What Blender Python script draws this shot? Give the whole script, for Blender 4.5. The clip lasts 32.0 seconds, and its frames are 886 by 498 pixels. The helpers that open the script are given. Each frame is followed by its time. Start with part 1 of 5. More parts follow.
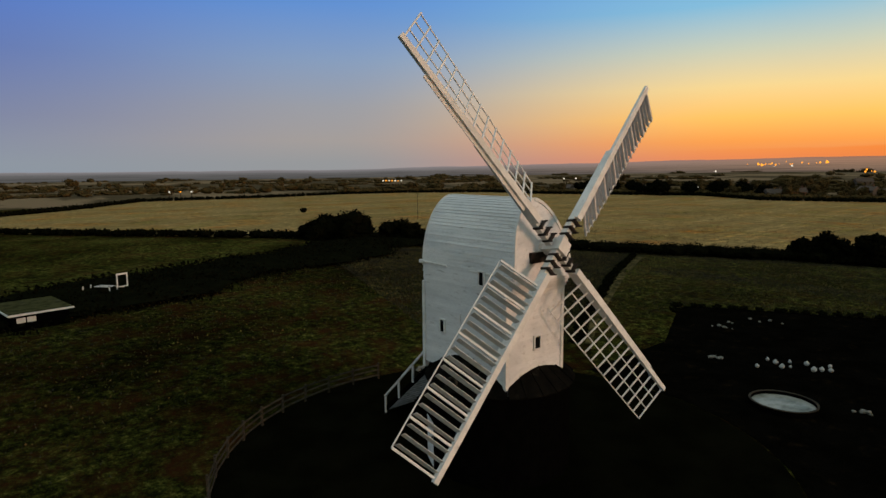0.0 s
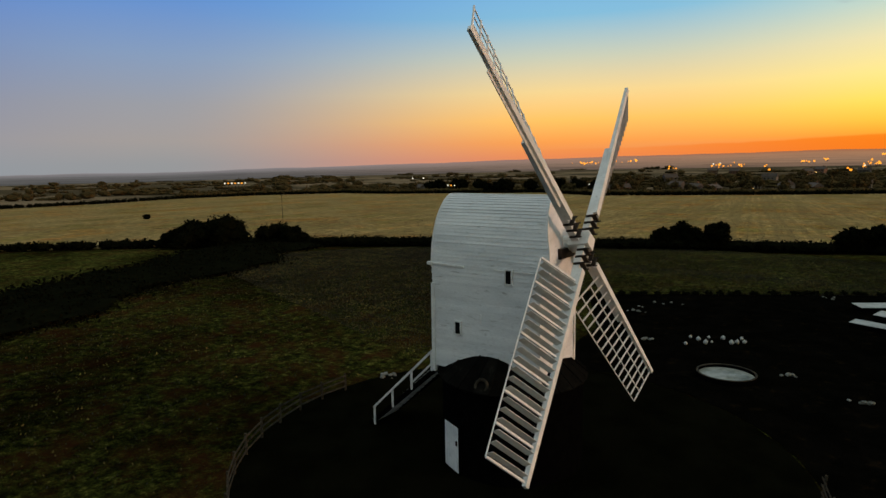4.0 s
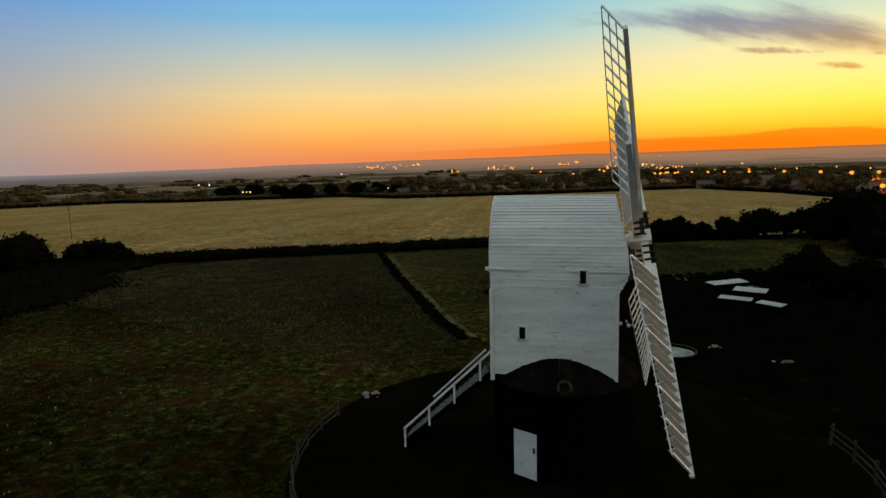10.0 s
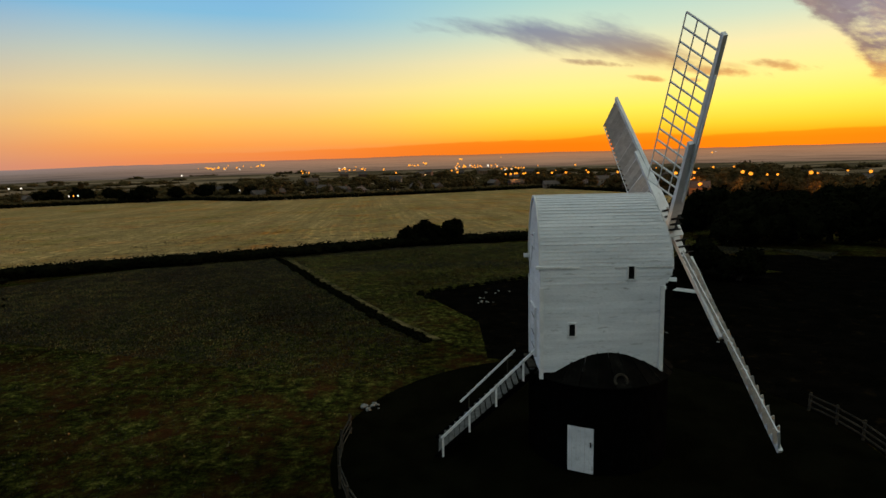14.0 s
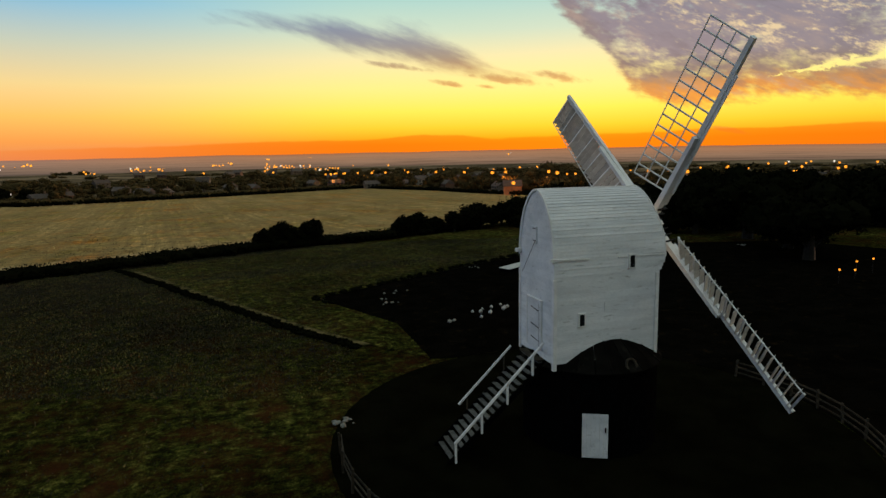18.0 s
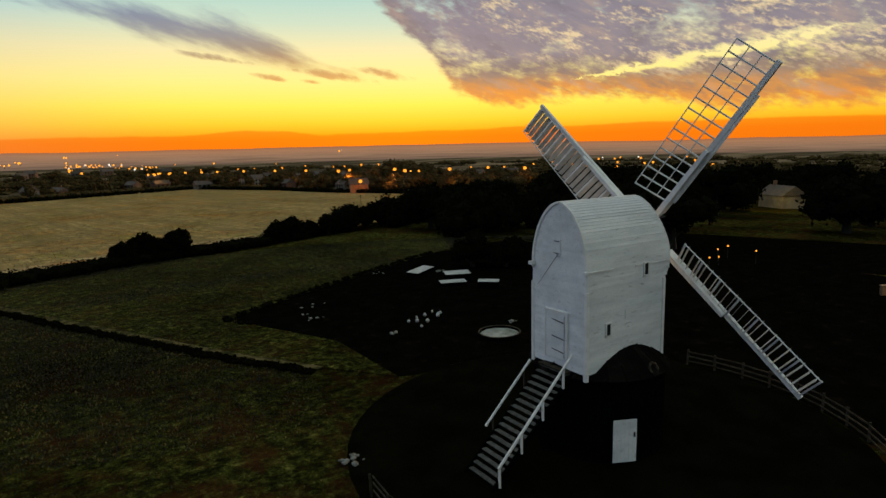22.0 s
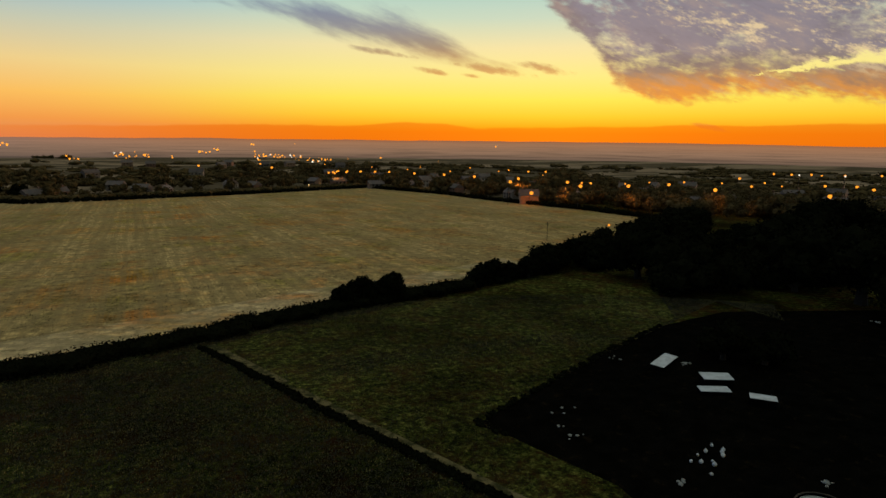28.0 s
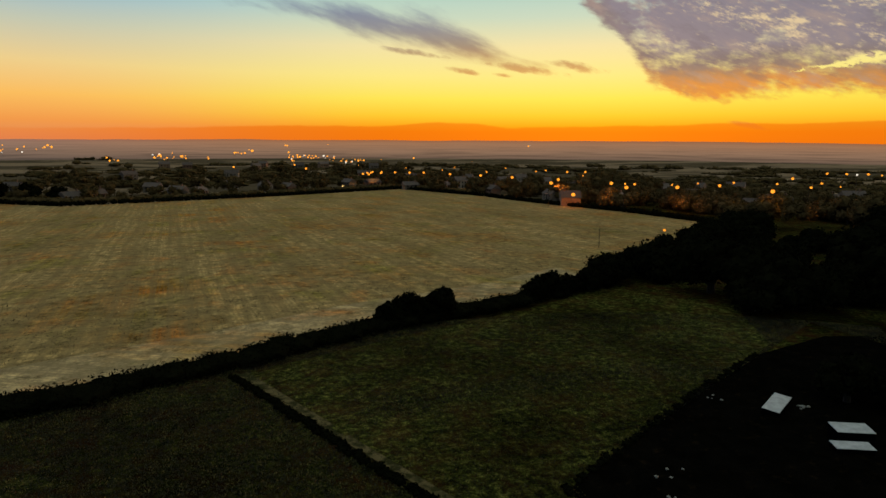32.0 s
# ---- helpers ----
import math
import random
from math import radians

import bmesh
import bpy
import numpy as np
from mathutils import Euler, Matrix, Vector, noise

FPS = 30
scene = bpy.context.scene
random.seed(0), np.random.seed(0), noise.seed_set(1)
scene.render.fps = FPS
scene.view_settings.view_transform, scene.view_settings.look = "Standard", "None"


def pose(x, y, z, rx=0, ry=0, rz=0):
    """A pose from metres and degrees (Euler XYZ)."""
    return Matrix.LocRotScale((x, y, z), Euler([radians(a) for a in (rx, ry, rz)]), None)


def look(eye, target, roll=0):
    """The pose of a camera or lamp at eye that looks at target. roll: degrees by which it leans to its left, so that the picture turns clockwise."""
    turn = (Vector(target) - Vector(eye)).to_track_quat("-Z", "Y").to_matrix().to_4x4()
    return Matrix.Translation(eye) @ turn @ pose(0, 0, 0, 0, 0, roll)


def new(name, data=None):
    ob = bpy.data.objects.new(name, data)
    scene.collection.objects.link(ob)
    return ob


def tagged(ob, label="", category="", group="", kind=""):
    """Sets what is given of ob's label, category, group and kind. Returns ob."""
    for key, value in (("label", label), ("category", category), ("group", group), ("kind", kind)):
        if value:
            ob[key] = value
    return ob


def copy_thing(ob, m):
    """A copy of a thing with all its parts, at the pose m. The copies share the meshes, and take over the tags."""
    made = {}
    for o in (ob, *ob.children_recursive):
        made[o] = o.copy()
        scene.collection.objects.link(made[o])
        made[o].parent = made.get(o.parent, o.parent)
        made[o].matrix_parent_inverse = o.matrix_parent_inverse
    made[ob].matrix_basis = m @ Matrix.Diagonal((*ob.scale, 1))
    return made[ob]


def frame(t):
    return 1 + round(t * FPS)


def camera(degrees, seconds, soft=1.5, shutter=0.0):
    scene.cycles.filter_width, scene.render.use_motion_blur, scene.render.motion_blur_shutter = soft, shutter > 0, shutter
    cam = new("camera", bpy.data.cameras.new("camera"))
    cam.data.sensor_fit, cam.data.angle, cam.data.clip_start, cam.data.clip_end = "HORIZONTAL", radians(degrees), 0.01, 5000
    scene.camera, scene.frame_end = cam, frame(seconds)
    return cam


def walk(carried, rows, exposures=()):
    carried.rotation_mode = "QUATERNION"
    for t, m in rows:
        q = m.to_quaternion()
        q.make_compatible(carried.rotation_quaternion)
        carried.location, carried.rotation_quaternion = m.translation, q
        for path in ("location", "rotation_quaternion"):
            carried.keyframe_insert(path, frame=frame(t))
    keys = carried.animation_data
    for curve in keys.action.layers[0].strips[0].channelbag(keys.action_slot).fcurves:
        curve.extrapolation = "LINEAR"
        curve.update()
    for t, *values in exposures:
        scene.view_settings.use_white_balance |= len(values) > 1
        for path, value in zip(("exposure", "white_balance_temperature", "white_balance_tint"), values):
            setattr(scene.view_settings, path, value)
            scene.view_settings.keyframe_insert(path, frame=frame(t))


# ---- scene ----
cam = camera(72.7, 32.0)
PATH = [
    (0, (17.551, -17.848, 12.543), (16.034, -16.573, 12.271), -0.4),
    (0.5, (16.891, -18.532, 12.511), (15.416, -17.208, 12.24), -0.1),
    (1, (16.144, -19.083, 12.536), (14.712, -17.712, 12.264), -0.2),
    (1.5, (15.487, -19.631, 12.578), (14.103, -18.214, 12.305), -0.4),
    (2, (14.775, -20.161, 12.569), (13.435, -18.702, 12.297), -0.4),
    (2.5, (14.073, -20.677, 12.55), (12.781, -19.175, 12.277), -0.5),
    (3, (13.336, -21.098, 12.543), (12.099, -19.55, 12.269), -0.6),
    (3.5, (12.699, -21.578, 12.561), (11.511, -19.992, 12.285), -0.8),
    (5.5, (9.577, -23.275, 12.364), (8.572, -21.568, 12.09), -1.0),
    (6, (8.739, -23.594, 12.306), (7.778, -21.862, 12.03), -1.1),
    (6.5, (7.897, -23.942, 12.266), (6.987, -22.183, 11.992), -1.1),
    (7, (7.07, -24.345, 12.295), (6.215, -22.558, 12.021), -1.2),
    (7.5, (6.212, -24.663, 12.333), (5.413, -22.851, 12.058), -1.2),
    (8, (5.315, -24.916, 12.386), (4.577, -23.078, 12.11), -1.3),
    (8.5, (4.433, -25.163, 12.469), (3.752, -23.303, 12.192), -1.3),
    (9, (3.464, -25.296, 12.497), (2.839, -23.416, 12.22), -1.2),
    (9.5, (2.558, -25.436, 12.56), (1.988, -23.538, 12.285), -1.3),
    (10, (1.596, -25.609, 12.655), (1.084, -23.695, 12.38), -1.4),
    (10.5, (0.621, -25.77, 12.745), (0.168, -23.842, 12.469), -1.3),
    (11, (-0.314, -25.897, 12.816), (-0.714, -23.957, 12.539), -1.4),
    (11.5, (-1.319, -26.061, 12.857), (-1.659, -24.11, 12.581), -1.3),
    (12, (-2.311, -26.039, 12.856), (-2.589, -24.079, 12.577), -1.4),
    (12.5, (-3.336, -26.072, 12.846), (-3.555, -24.103, 12.567), -1.4),
    (13, (-4.376, -26.078, 12.854), (-4.535, -24.104, 12.572), -1.3),
    (13.5, (-5.441, -26.04, 12.793), (-5.533, -24.062, 12.512), -1.4),
    (14, (-6.493, -25.936, 12.765), (-6.512, -23.956, 12.482), -1.3),
    (14.5, (-7.5, -25.782, 12.735), (-7.447, -23.803, 12.451), -1.2),
    (16.5, (-11.481, -24.788, 12.653), (-11.119, -22.842, 12.365), -1.2),
    (17, (-12.459, -24.408, 12.644), (-12.02, -22.479, 12.354), -1.3),
    (17.5, (-13.354, -24.038, 12.632), (-12.844, -22.127, 12.341), -1.2),
    (18, (-14.312, -23.543, 12.625), (-13.721, -21.655, 12.331), -1.1),
    (18.5, (-15.145, -23.071, 12.637), (-14.484, -21.207, 12.341), -1.2),
    (19, (-16.126, -22.522, 12.641), (-15.389, -20.687, 12.344), -1.1),
    (19.5, (-16.916, -21.978, 12.659), (-16.112, -20.171, 12.36), -1.2),
    (20, (-17.797, -21.361, 12.705), (-16.921, -19.589, 12.404), -1.2),
    (20.5, (-18.533, -20.772, 12.752), (-17.594, -19.033, 12.449), -1.3),
    (21, (-19.373, -20.053, 12.799), (-18.357, -18.358, 12.493), -1.3),
    (21.5, (-20.139, -19.491, 13.007), (-19.069, -17.83, 12.696), -1.4),
    (22, (-20.949, -18.814, 13.501), (-19.865, -17.163, 13.184), -1.4),
    (22.5, (-21.37, -18.098, 14.081), (-20.303, -16.437, 13.761), -1.1),
    (23, (-21.884, -17.185, 14.999), (-20.884, -15.483, 14.677), -0.7),
    (23.5, (-22.187, -16.119, 15.941), (-21.287, -14.364, 15.611), 0.1),
    (24, (-22.353, -14.598, 16.932), (-21.589, -12.778, 16.608), 0.6),
    (24.5, (-23.087, -14.299, 17.876), (-22.429, -12.438, 17.554), 1.0),
    (25, (-23.717, -13.608, 18.63), (-23.106, -11.731, 18.309), 1.1),
    (25.5, (-24.27, -12.759, 19.037), (-23.696, -10.87, 18.715), 1.1),
    (27.5, (-26.286, -9.41, 21.15), (-25.661, -7.539, 20.821), 1.0),
    (28, (-26.793, -8.851, 21.354), (-26.142, -6.989, 21.023), 0.7),
    (28.5, (-27.285, -8.38, 21.513), (-26.608, -6.528, 21.18), 0.3),
    (29, (-28.137, -7.808, 21.417), (-27.428, -5.968, 21.085), 0.4),
    (29.5, (-28.708, -7.264, 21.404), (-27.971, -5.435, 21.072), 0.3),
    (30, (-29.432, -6.63, 21.349), (-28.654, -4.817, 21.017), -0.1),
    (30.5, (-29.354, -5.447, 21.272), (-28.6, -3.625, 20.94), 0.1),
    (31, (-28.307, -2.952, 21.122), (-27.718, -1.069, 20.791), 1.0),
    (31.5, (-27.807, -0.266, 21.144), (-27.35, 1.653, 20.813), 1.4),
    (32, (-26.894, 0.579, 21.467), (-26.341, 2.472, 21.135), 0.4),
]
walk(cam, [(t, look(e, g, r)) for t, e, g, r in PATH], [(0, 0.0), (21.5, 0.0), (26.0, -0.14), (32.0, -0.16)])

# ---- world: dusk sky, glow in the west ----
def nd(tree, kind, **sets):
    n = tree.nodes.new(kind)
    for k, v in sets.items():
        if k == "op":
            n.operation = v
        else:
            n.inputs[k].default_value = v
    return n


def math_node(tree, op, a, b=None, c=None, clamp=False):
    n = tree.nodes.new("ShaderNodeMath")
    n.operation, n.use_clamp = op, clamp
    for i, v in enumerate((a, b, c)):
        if v is None:
            continue
        if isinstance(v, (int, float)):
            n.inputs[i].default_value = v
        else:
            tree.links.new(v, n.inputs[i])
    return n.outputs[0]


def srgb(r, g, b):
    return tuple(((c / 255 / 12.92) if c < 10 else ((c / 255 + 0.055) / 1.055) ** 2.4) for c in (r, g, b)) + (1,)


def ramp(tree, fac, stops, ease="LINEAR"):
    n = tree.nodes.new("ShaderNodeValToRGB")
    n.color_ramp.interpolation = ease
    e = n.color_ramp.elements
    while len(e) < len(stops):
        e.new(0.5)
    for el, (p, c) in zip(e, stops):
        el.position, el.color = p, c
    tree.links.new(fac, n.inputs[0])
    return n.outputs[0]


def mix(tree, fac, a, b, kind="MIX"):
    n = tree.nodes.new("ShaderNodeMix")
    n.data_type, n.blend_type = "RGBA", kind
    for s, v in ((n.inputs[0], fac), (n.inputs[6], a), (n.inputs[7], b)):
        if isinstance(v, (int, float, tuple)):
            s.default_value = v
        else:
            tree.links.new(v, s)
    return n.outputs[2]


def smooth(tree, v, lo, hi):
    n = tree.nodes.new("ShaderNodeMapRange")
    n.interpolation_type = "SMOOTHSTEP"
    tree.links.new(v, n.inputs[0])
    n.inputs[1].default_value, n.inputs[2].default_value = lo, hi
    return n.outputs[0]


world = bpy.data.worlds.new("dusk")
scene.world = world
world.use_nodes = True
wt = world.node_tree
wt.nodes.clear()
coord = wt.nodes.new("ShaderNodeTexCoord")
sep = wt.nodes.new("ShaderNodeSeparateXYZ")
wt.links.new(coord.outputs["Generated"], sep.inputs[0])
elev = math_node(wt, "MULTIPLY_ADD", math_node(wt, "ARCSINE", sep.outputs[2]), 57.2958, -0.45)
azim = math_node(wt, "MULTIPLY_ADD", math_node(wt, "ARCTAN2", sep.outputs[0], sep.outputs[1]), 57.2958, 0.65)
# elevation 0..25 degrees on a ramp, for four bearings
ev = math_node(wt, "DIVIDE", elev, 25.0, clamp=True)
WEST = [(0.0, srgb(250, 120, 22)), (0.04, srgb(255, 132, 14)), (0.062, srgb(255, 168, 26)), (0.1, srgb(255, 204, 48)), (0.16, srgb(255, 232, 84)),
        (0.24, srgb(255, 236, 134)), (0.34, srgb(246, 230, 168)), (0.44, srgb(204, 220, 194)), (0.6, srgb(150, 205, 206)), (1.0, srgb(128, 140, 150))]
MID = [(0.0, srgb(228, 136, 88)), (0.06, srgb(246, 156, 76)), (0.14, srgb(255, 192, 96)), (0.24, srgb(242, 210, 142)),
       (0.36, srgb(198, 202, 180)), (0.5, srgb(128, 184, 214)), (0.7, srgb(104, 166, 226)), (1.0, srgb(124, 138, 152))]
NORTH = [(0.0, srgb(146, 148, 150)), (0.08, srgb(158, 152, 150)), (0.2, srgb(150, 152, 160)), (0.36, srgb(130, 152, 184)),
         (0.55, srgb(94, 140, 204)), (0.75, srgb(80, 124, 204)), (1.0, srgb(166, 178, 192))]
EAST = [(0.0, srgb(136, 146, 158)), (0.15, srgb(118, 128, 160)), (0.35, srgb(92, 114, 174)), (0.6, srgb(72, 116, 200)), (0.75, srgb(112, 138, 196)), (1.0, srgb(178, 190, 192))]
sky = mix(wt, smooth(wt, azim, -92, -58), ramp(wt, ev, EAST), ramp(wt, ev, NORTH))
sky = mix(wt, smooth(wt, azim, -60, -22), sky, ramp(wt, ev, MID))
sky = mix(wt, smooth(wt, azim, -18, 14), sky, ramp(wt, ev, WEST))
SOUTH = [(0.0, srgb(110, 122, 126)), (0.3, srgb(124, 138, 142)), (1.0, srgb(144, 158, 160))]
sky = mix(wt, smooth(wt, azim, 112, 165), sky, ramp(wt, ev, SOUTH))
sky = mix(wt, math_node(wt, "SUBTRACT", 1.0, smooth(wt, azim, -130, -95)), sky, ramp(wt, ev, SOUTH))
# the zenith
sky = mix(wt, smooth(wt, elev, 24, 55), sky, srgb(186, 197, 190))


# clouds, as noise over bearing and elevation
def cloud_noise(sx, sy, shear, detail, seed):
    comb = wt.nodes.new("ShaderNodeCombineXYZ")
    wt.links.new(math_node(wt, "MULTIPLY", azim, sx), comb.inputs[0])
    wt.links.new(math_node(wt, "MULTIPLY_ADD", elev, sy, math_node(wt, "MULTIPLY", azim, shear)), comb.inputs[1])
    comb.inputs[2].default_value = seed
    n = wt.nodes.new("ShaderNodeTexNoise")
    n.inputs["Scale"].default_value, n.inputs["Detail"].default_value, n.inputs["Roughness"].default_value = 1.0, detail, 0.6
    wt.links.new(comb.outputs[0], n.inputs["Vector"])
    return n.outputs[0]


def bump_at(v, centre, half):
    d = math_node(wt, "DIVIDE", math_node(wt, "SUBTRACT", v, centre), half)
    return math_node(wt, "SUBTRACT", 1.0, math_node(wt, "MULTIPLY", d, d))


def by_bearing(lo, hi, top, points):
    """A value that follows the bearing along straight pieces."""
    v = math_node(wt, "DIVIDE", math_node(wt, "SUBTRACT", azim, lo), hi - lo, clamp=True)
    c = ramp(wt, v, [((b - lo) / (hi - lo), (e / top, e / top, e / top, 1)) for b, e in points])
    return math_node(wt, "MULTIPLY", c, top)


def lens_cloud(bearing, height_deg, half_wide, half_tall, slope):
    u = math_node(wt, "SUBTRACT", azim, bearing)
    v = math_node(wt, "DIVIDE", math_node(wt, "SUBTRACT", math_node(wt, "SUBTRACT", elev, height_deg), math_node(wt, "MULTIPLY", u, slope)), half_tall)
    u = math_node(wt, "DIVIDE", u, half_wide)
    return math_node(wt, "SUBTRACT", 1.0, math_node(wt, "ADD", math_node(wt, "MULTIPLY", u, u), math_node(wt, "MULTIPLY", v, v)))


def added(base, noise_out, amount):
    return math_node(wt, "MULTIPLY_ADD", math_node(wt, "SUBTRACT", noise_out, 0.5), amount, base)


big = cloud_noise(0.13, 0.3, 0.03, 4, 3.0)
fine = cloud_noise(0.5, 1.1, 0.3, 6, 9.0)
# the great bank: its lower rim sinks towards the north-west
rim = by_bearing(24, 104, 16, [(24, 15), (28, 13.5), (30, 11), (32.5, 8.6), (34.2, 6.6), (35.4, 4.7), (37.5, 4.0), (41, 4.0), (45, 4.5), (50, 3.6), (58, 2.8), (75, 2.4), (104, 5)])
depth = math_node(wt, "SUBTRACT", elev, rim)
bank = math_node(wt, "MINIMUM", math_node(wt, "MULTIPLY", depth, 1.1), 1.15)
bank = added(added(added(bank, big, 4.6), fine, 1.5), cloud_noise(1.1, 2.2, 0.6, 5, 61.0), 1.4)
# a bright rift between the bank and the low bar under it
rift_line = math_node(wt, "MULTIPLY_ADD", math_node(wt, "SUBTRACT", azim, 46.0), 0.125, 5.75)
rift = math_node(wt, "DIVIDE", math_node(wt, "ABSOLUTE", added(math_node(wt, "SUBTRACT", elev, rift_line), fine, 2.4)), math_node(wt, "MULTIPLY_ADD", smooth(wt, azim, 45, 56), 0.75, 0.12))
rift = math_node(wt, "MULTIPLY", math_node(wt, "SUBTRACT", 1.0, rift, clamp=True), math_node(wt, "SUBTRACT", smooth(wt, azim, 45, 48), smooth(wt, azim, 60, 76)))
bank = math_node(wt, "MULTIPLY_ADD", math_node(wt, "MULTIPLY", rift, smooth(wt, added(fine, big, 0.8), 0.34, 0.5)), -2.0, bank)
bank = smooth(wt, bank, -0.3, 1.1)
bank = math_node(wt, "MULTIPLY", bank, math_node(wt, "MULTIPLY", smooth(wt, azim, 24, 29), math_node(wt, "SUBTRACT", 1.0, smooth(wt, azim, 92, 104))))
bank = math_node(wt, "MULTIPLY", bank, math_node(wt, "SUBTRACT", 1.0, smooth(wt, elev, 15, 24)))
# the long streak
spine = by_bearing(0, 30, 14, [(0, 11.9), (4.4, 11.4), (10, 10.7), (16, 9.85), (20.2, 8.4), (23, 7.3), (30, 5.5)])
half = by_bearing(0, 30, 4, [(0, 0.5), (6, 0.9), (11, 1.6), (16, 1.6), (20, 1.0), (24, 0.5), (30, 0.2)])
streak = math_node(wt, "SUBTRACT", 1.0, math_node(wt, "DIVIDE", math_node(wt, "ABSOLUTE", math_node(wt, "SUBTRACT", elev, spine)), half))
streak = math_node(wt, "MINIMUM", streak, bump_at(azim, 12.5, 12.5))
streak = added(added(streak, cloud_noise(0.14, 0.6, 0.2, 5, 5.0), 2.4), fine, 0.7)
streak = math_node(wt, "MULTIPLY", smooth(wt, streak, -0.4, 1.1), 0.92)
# small lens-shaped clouds under it
lens = None
for bearing, hd, hw, ht, sl in ((14.0, 8.05, 3.0, 0.3, -0.12), (18.5, 6.5, 1.7, 0.26, -0.14), (24.3, 6.65, 3.6, 0.4, -0.16), (29.0, 6.75, 2.6, 0.42, -0.18), (22.5, 6.1, 1.0, 0.2, -0.1), (43.2, 1.6, 1.7, 0.22, -0.2)):
    one = lens_cloud(bearing, hd, hw, ht, sl)
    lens = one if lens is None else math_node(wt, "MAXIMUM", lens, one)
lens = math_node(wt, "MULTIPLY", smooth(wt, added(lens, fine, 4.5), -0.4, 1.3), 0.8)
cover = math_node(wt, "MAXIMUM", bank, math_node(wt, "MAXIMUM", streak, lens))
cover = math_node(wt, "MULTIPLY", cover, 0.95)
# violet-grey bodies, orange where the light from below catches the rim
tone = ramp(wt, ev, [(0.0, srgb(226, 118, 40)), (0.24, srgb(208, 132, 72)), (0.3, srgb(172, 122, 84)), (0.35, srgb(146, 126, 116)), (0.4, srgb(130, 126, 140)), (0.46, srgb(118, 124, 152)), (1.0, srgb(110, 116, 146))])
lit = math_node(wt, "DIVIDE", math_node(wt, "ADD", math_node(wt, "MULTIPLY_ADD", smooth(wt, elev, 4.6, 9.5), 3.0, math_node(wt, "MULTIPLY", depth, 0.55)), math_node(wt, "MULTIPLY", fine, 2.4)), 5.8, clamp=True)
body = ramp(wt, lit, [(0.1, srgb(246, 158, 48)), (0.26, srgb(226, 140, 62)), (0.42, srgb(186, 128, 84)), (0.56, srgb(146, 118, 108)), (0.75, srgb(126, 110, 114)), (1.0, srgb(132, 122, 136))])
# darker folds and paler ribs inside the bank
folds = cloud_noise(0.22, 0.6, 0.25, 6, 51.0)
body = mix(wt, math_node(wt, "MULTIPLY", smooth(wt, folds, 0.5, 0.68), 0.55), body, srgb(176, 150, 138))
body = mix(wt, math_node(wt, "MULTIPLY", math_node(wt, "SUBTRACT", 1.0, smooth(wt, folds, 0.34, 0.48)), 0.4), body, srgb(98, 88, 104))
tone = mix(wt, smooth(wt, depth, -0.6, 0.0), tone, body)
# dappled breaks high in the bank
ripple = added(cloud_noise(1.5, 3.2, 1.2, 4, 31.0), cloud_noise(0.45, 1.0, 0.3, 5, 37.0), 1.0)
breaks = math_node(wt, "MULTIPLY", smooth(wt, added(ripple, cloud_noise(0.12, 0.36, 0.06, 3, 41.0), 1.5), 0.5, 0.86), smooth(wt, added(math_node(wt, "MULTIPLY", depth, 0.34), big, 1.5), 0.6, 1.5))
breaks = math_node(wt, "MULTIPLY", breaks, smooth(wt, azim, 31, 40))
tone = mix(wt, math_node(wt, "MULTIPLY", breaks, 0.85), tone, srgb(236, 208, 160))
sky = mix(wt, cover, sky, tone)
# low bank of smoke-coloured haze lying on the skyline
swell = math_node(wt, "ADD", by_bearing(-40, 100, 3, [(-40, 0.5), (-12, 0.75), (-2, 1.15), (12, 1.3), (16, 1.65), (20, 1.6), (23, 1.2), (40, 1.5), (60, 1.55), (100, 0.9)]), 0.24)
haze = added(math_node(wt, "SUBTRACT", swell, elev), cloud_noise(0.16, 0.5, 0.0, 4, 21.0), 0.5)
haze = math_node(wt, "MULTIPLY", math_node(wt, "MULTIPLY", smooth(wt, haze, -0.06, 0.16), smooth(wt, azim, -34, 4)), 0.72)
sky = mix(wt, haze, sky, srgb(240, 116, 12))
dome = wt.nodes.new("ShaderNodeTexSky")
dome.sky_type, dome.sun_disc = "NISHITA", False
dome.sun_elevation, dome.sun_rotation = radians(1.0), radians(30.0)
total = mix(wt, 1.0, sky, mix(wt, 0.01, (0, 0, 0, 1), dome.outputs[0]), "ADD")
ground_mask = smooth(wt, elev, -4.0, -0.5)
total = mix(wt, ground_mask, (0.02, 0.02, 0.02, 1), total)
bg = wt.nodes.new("ShaderNodeBackground")
wt.links.new(total, bg.inputs[0])
bg.inputs[1].default_value = 1.06
wo = wt.nodes.new("ShaderNodeOutputWorld")
wt.links.new(bg.outputs[0], wo.inputs[0])

# afterglow of the sun, low behind the western ridge
sun_data = bpy.data.lights.new("sun", "SUN")
sun_data.energy, sun_data.angle, sun_data.color = 1.5, radians(14), (1.0, 0.6, 0.38)
sun = new("sun", sun_data)
sun.matrix_basis = look((300 * math.sin(radians(74)), 300 * math.cos(radians(74)), 36), (0, 0, 0))

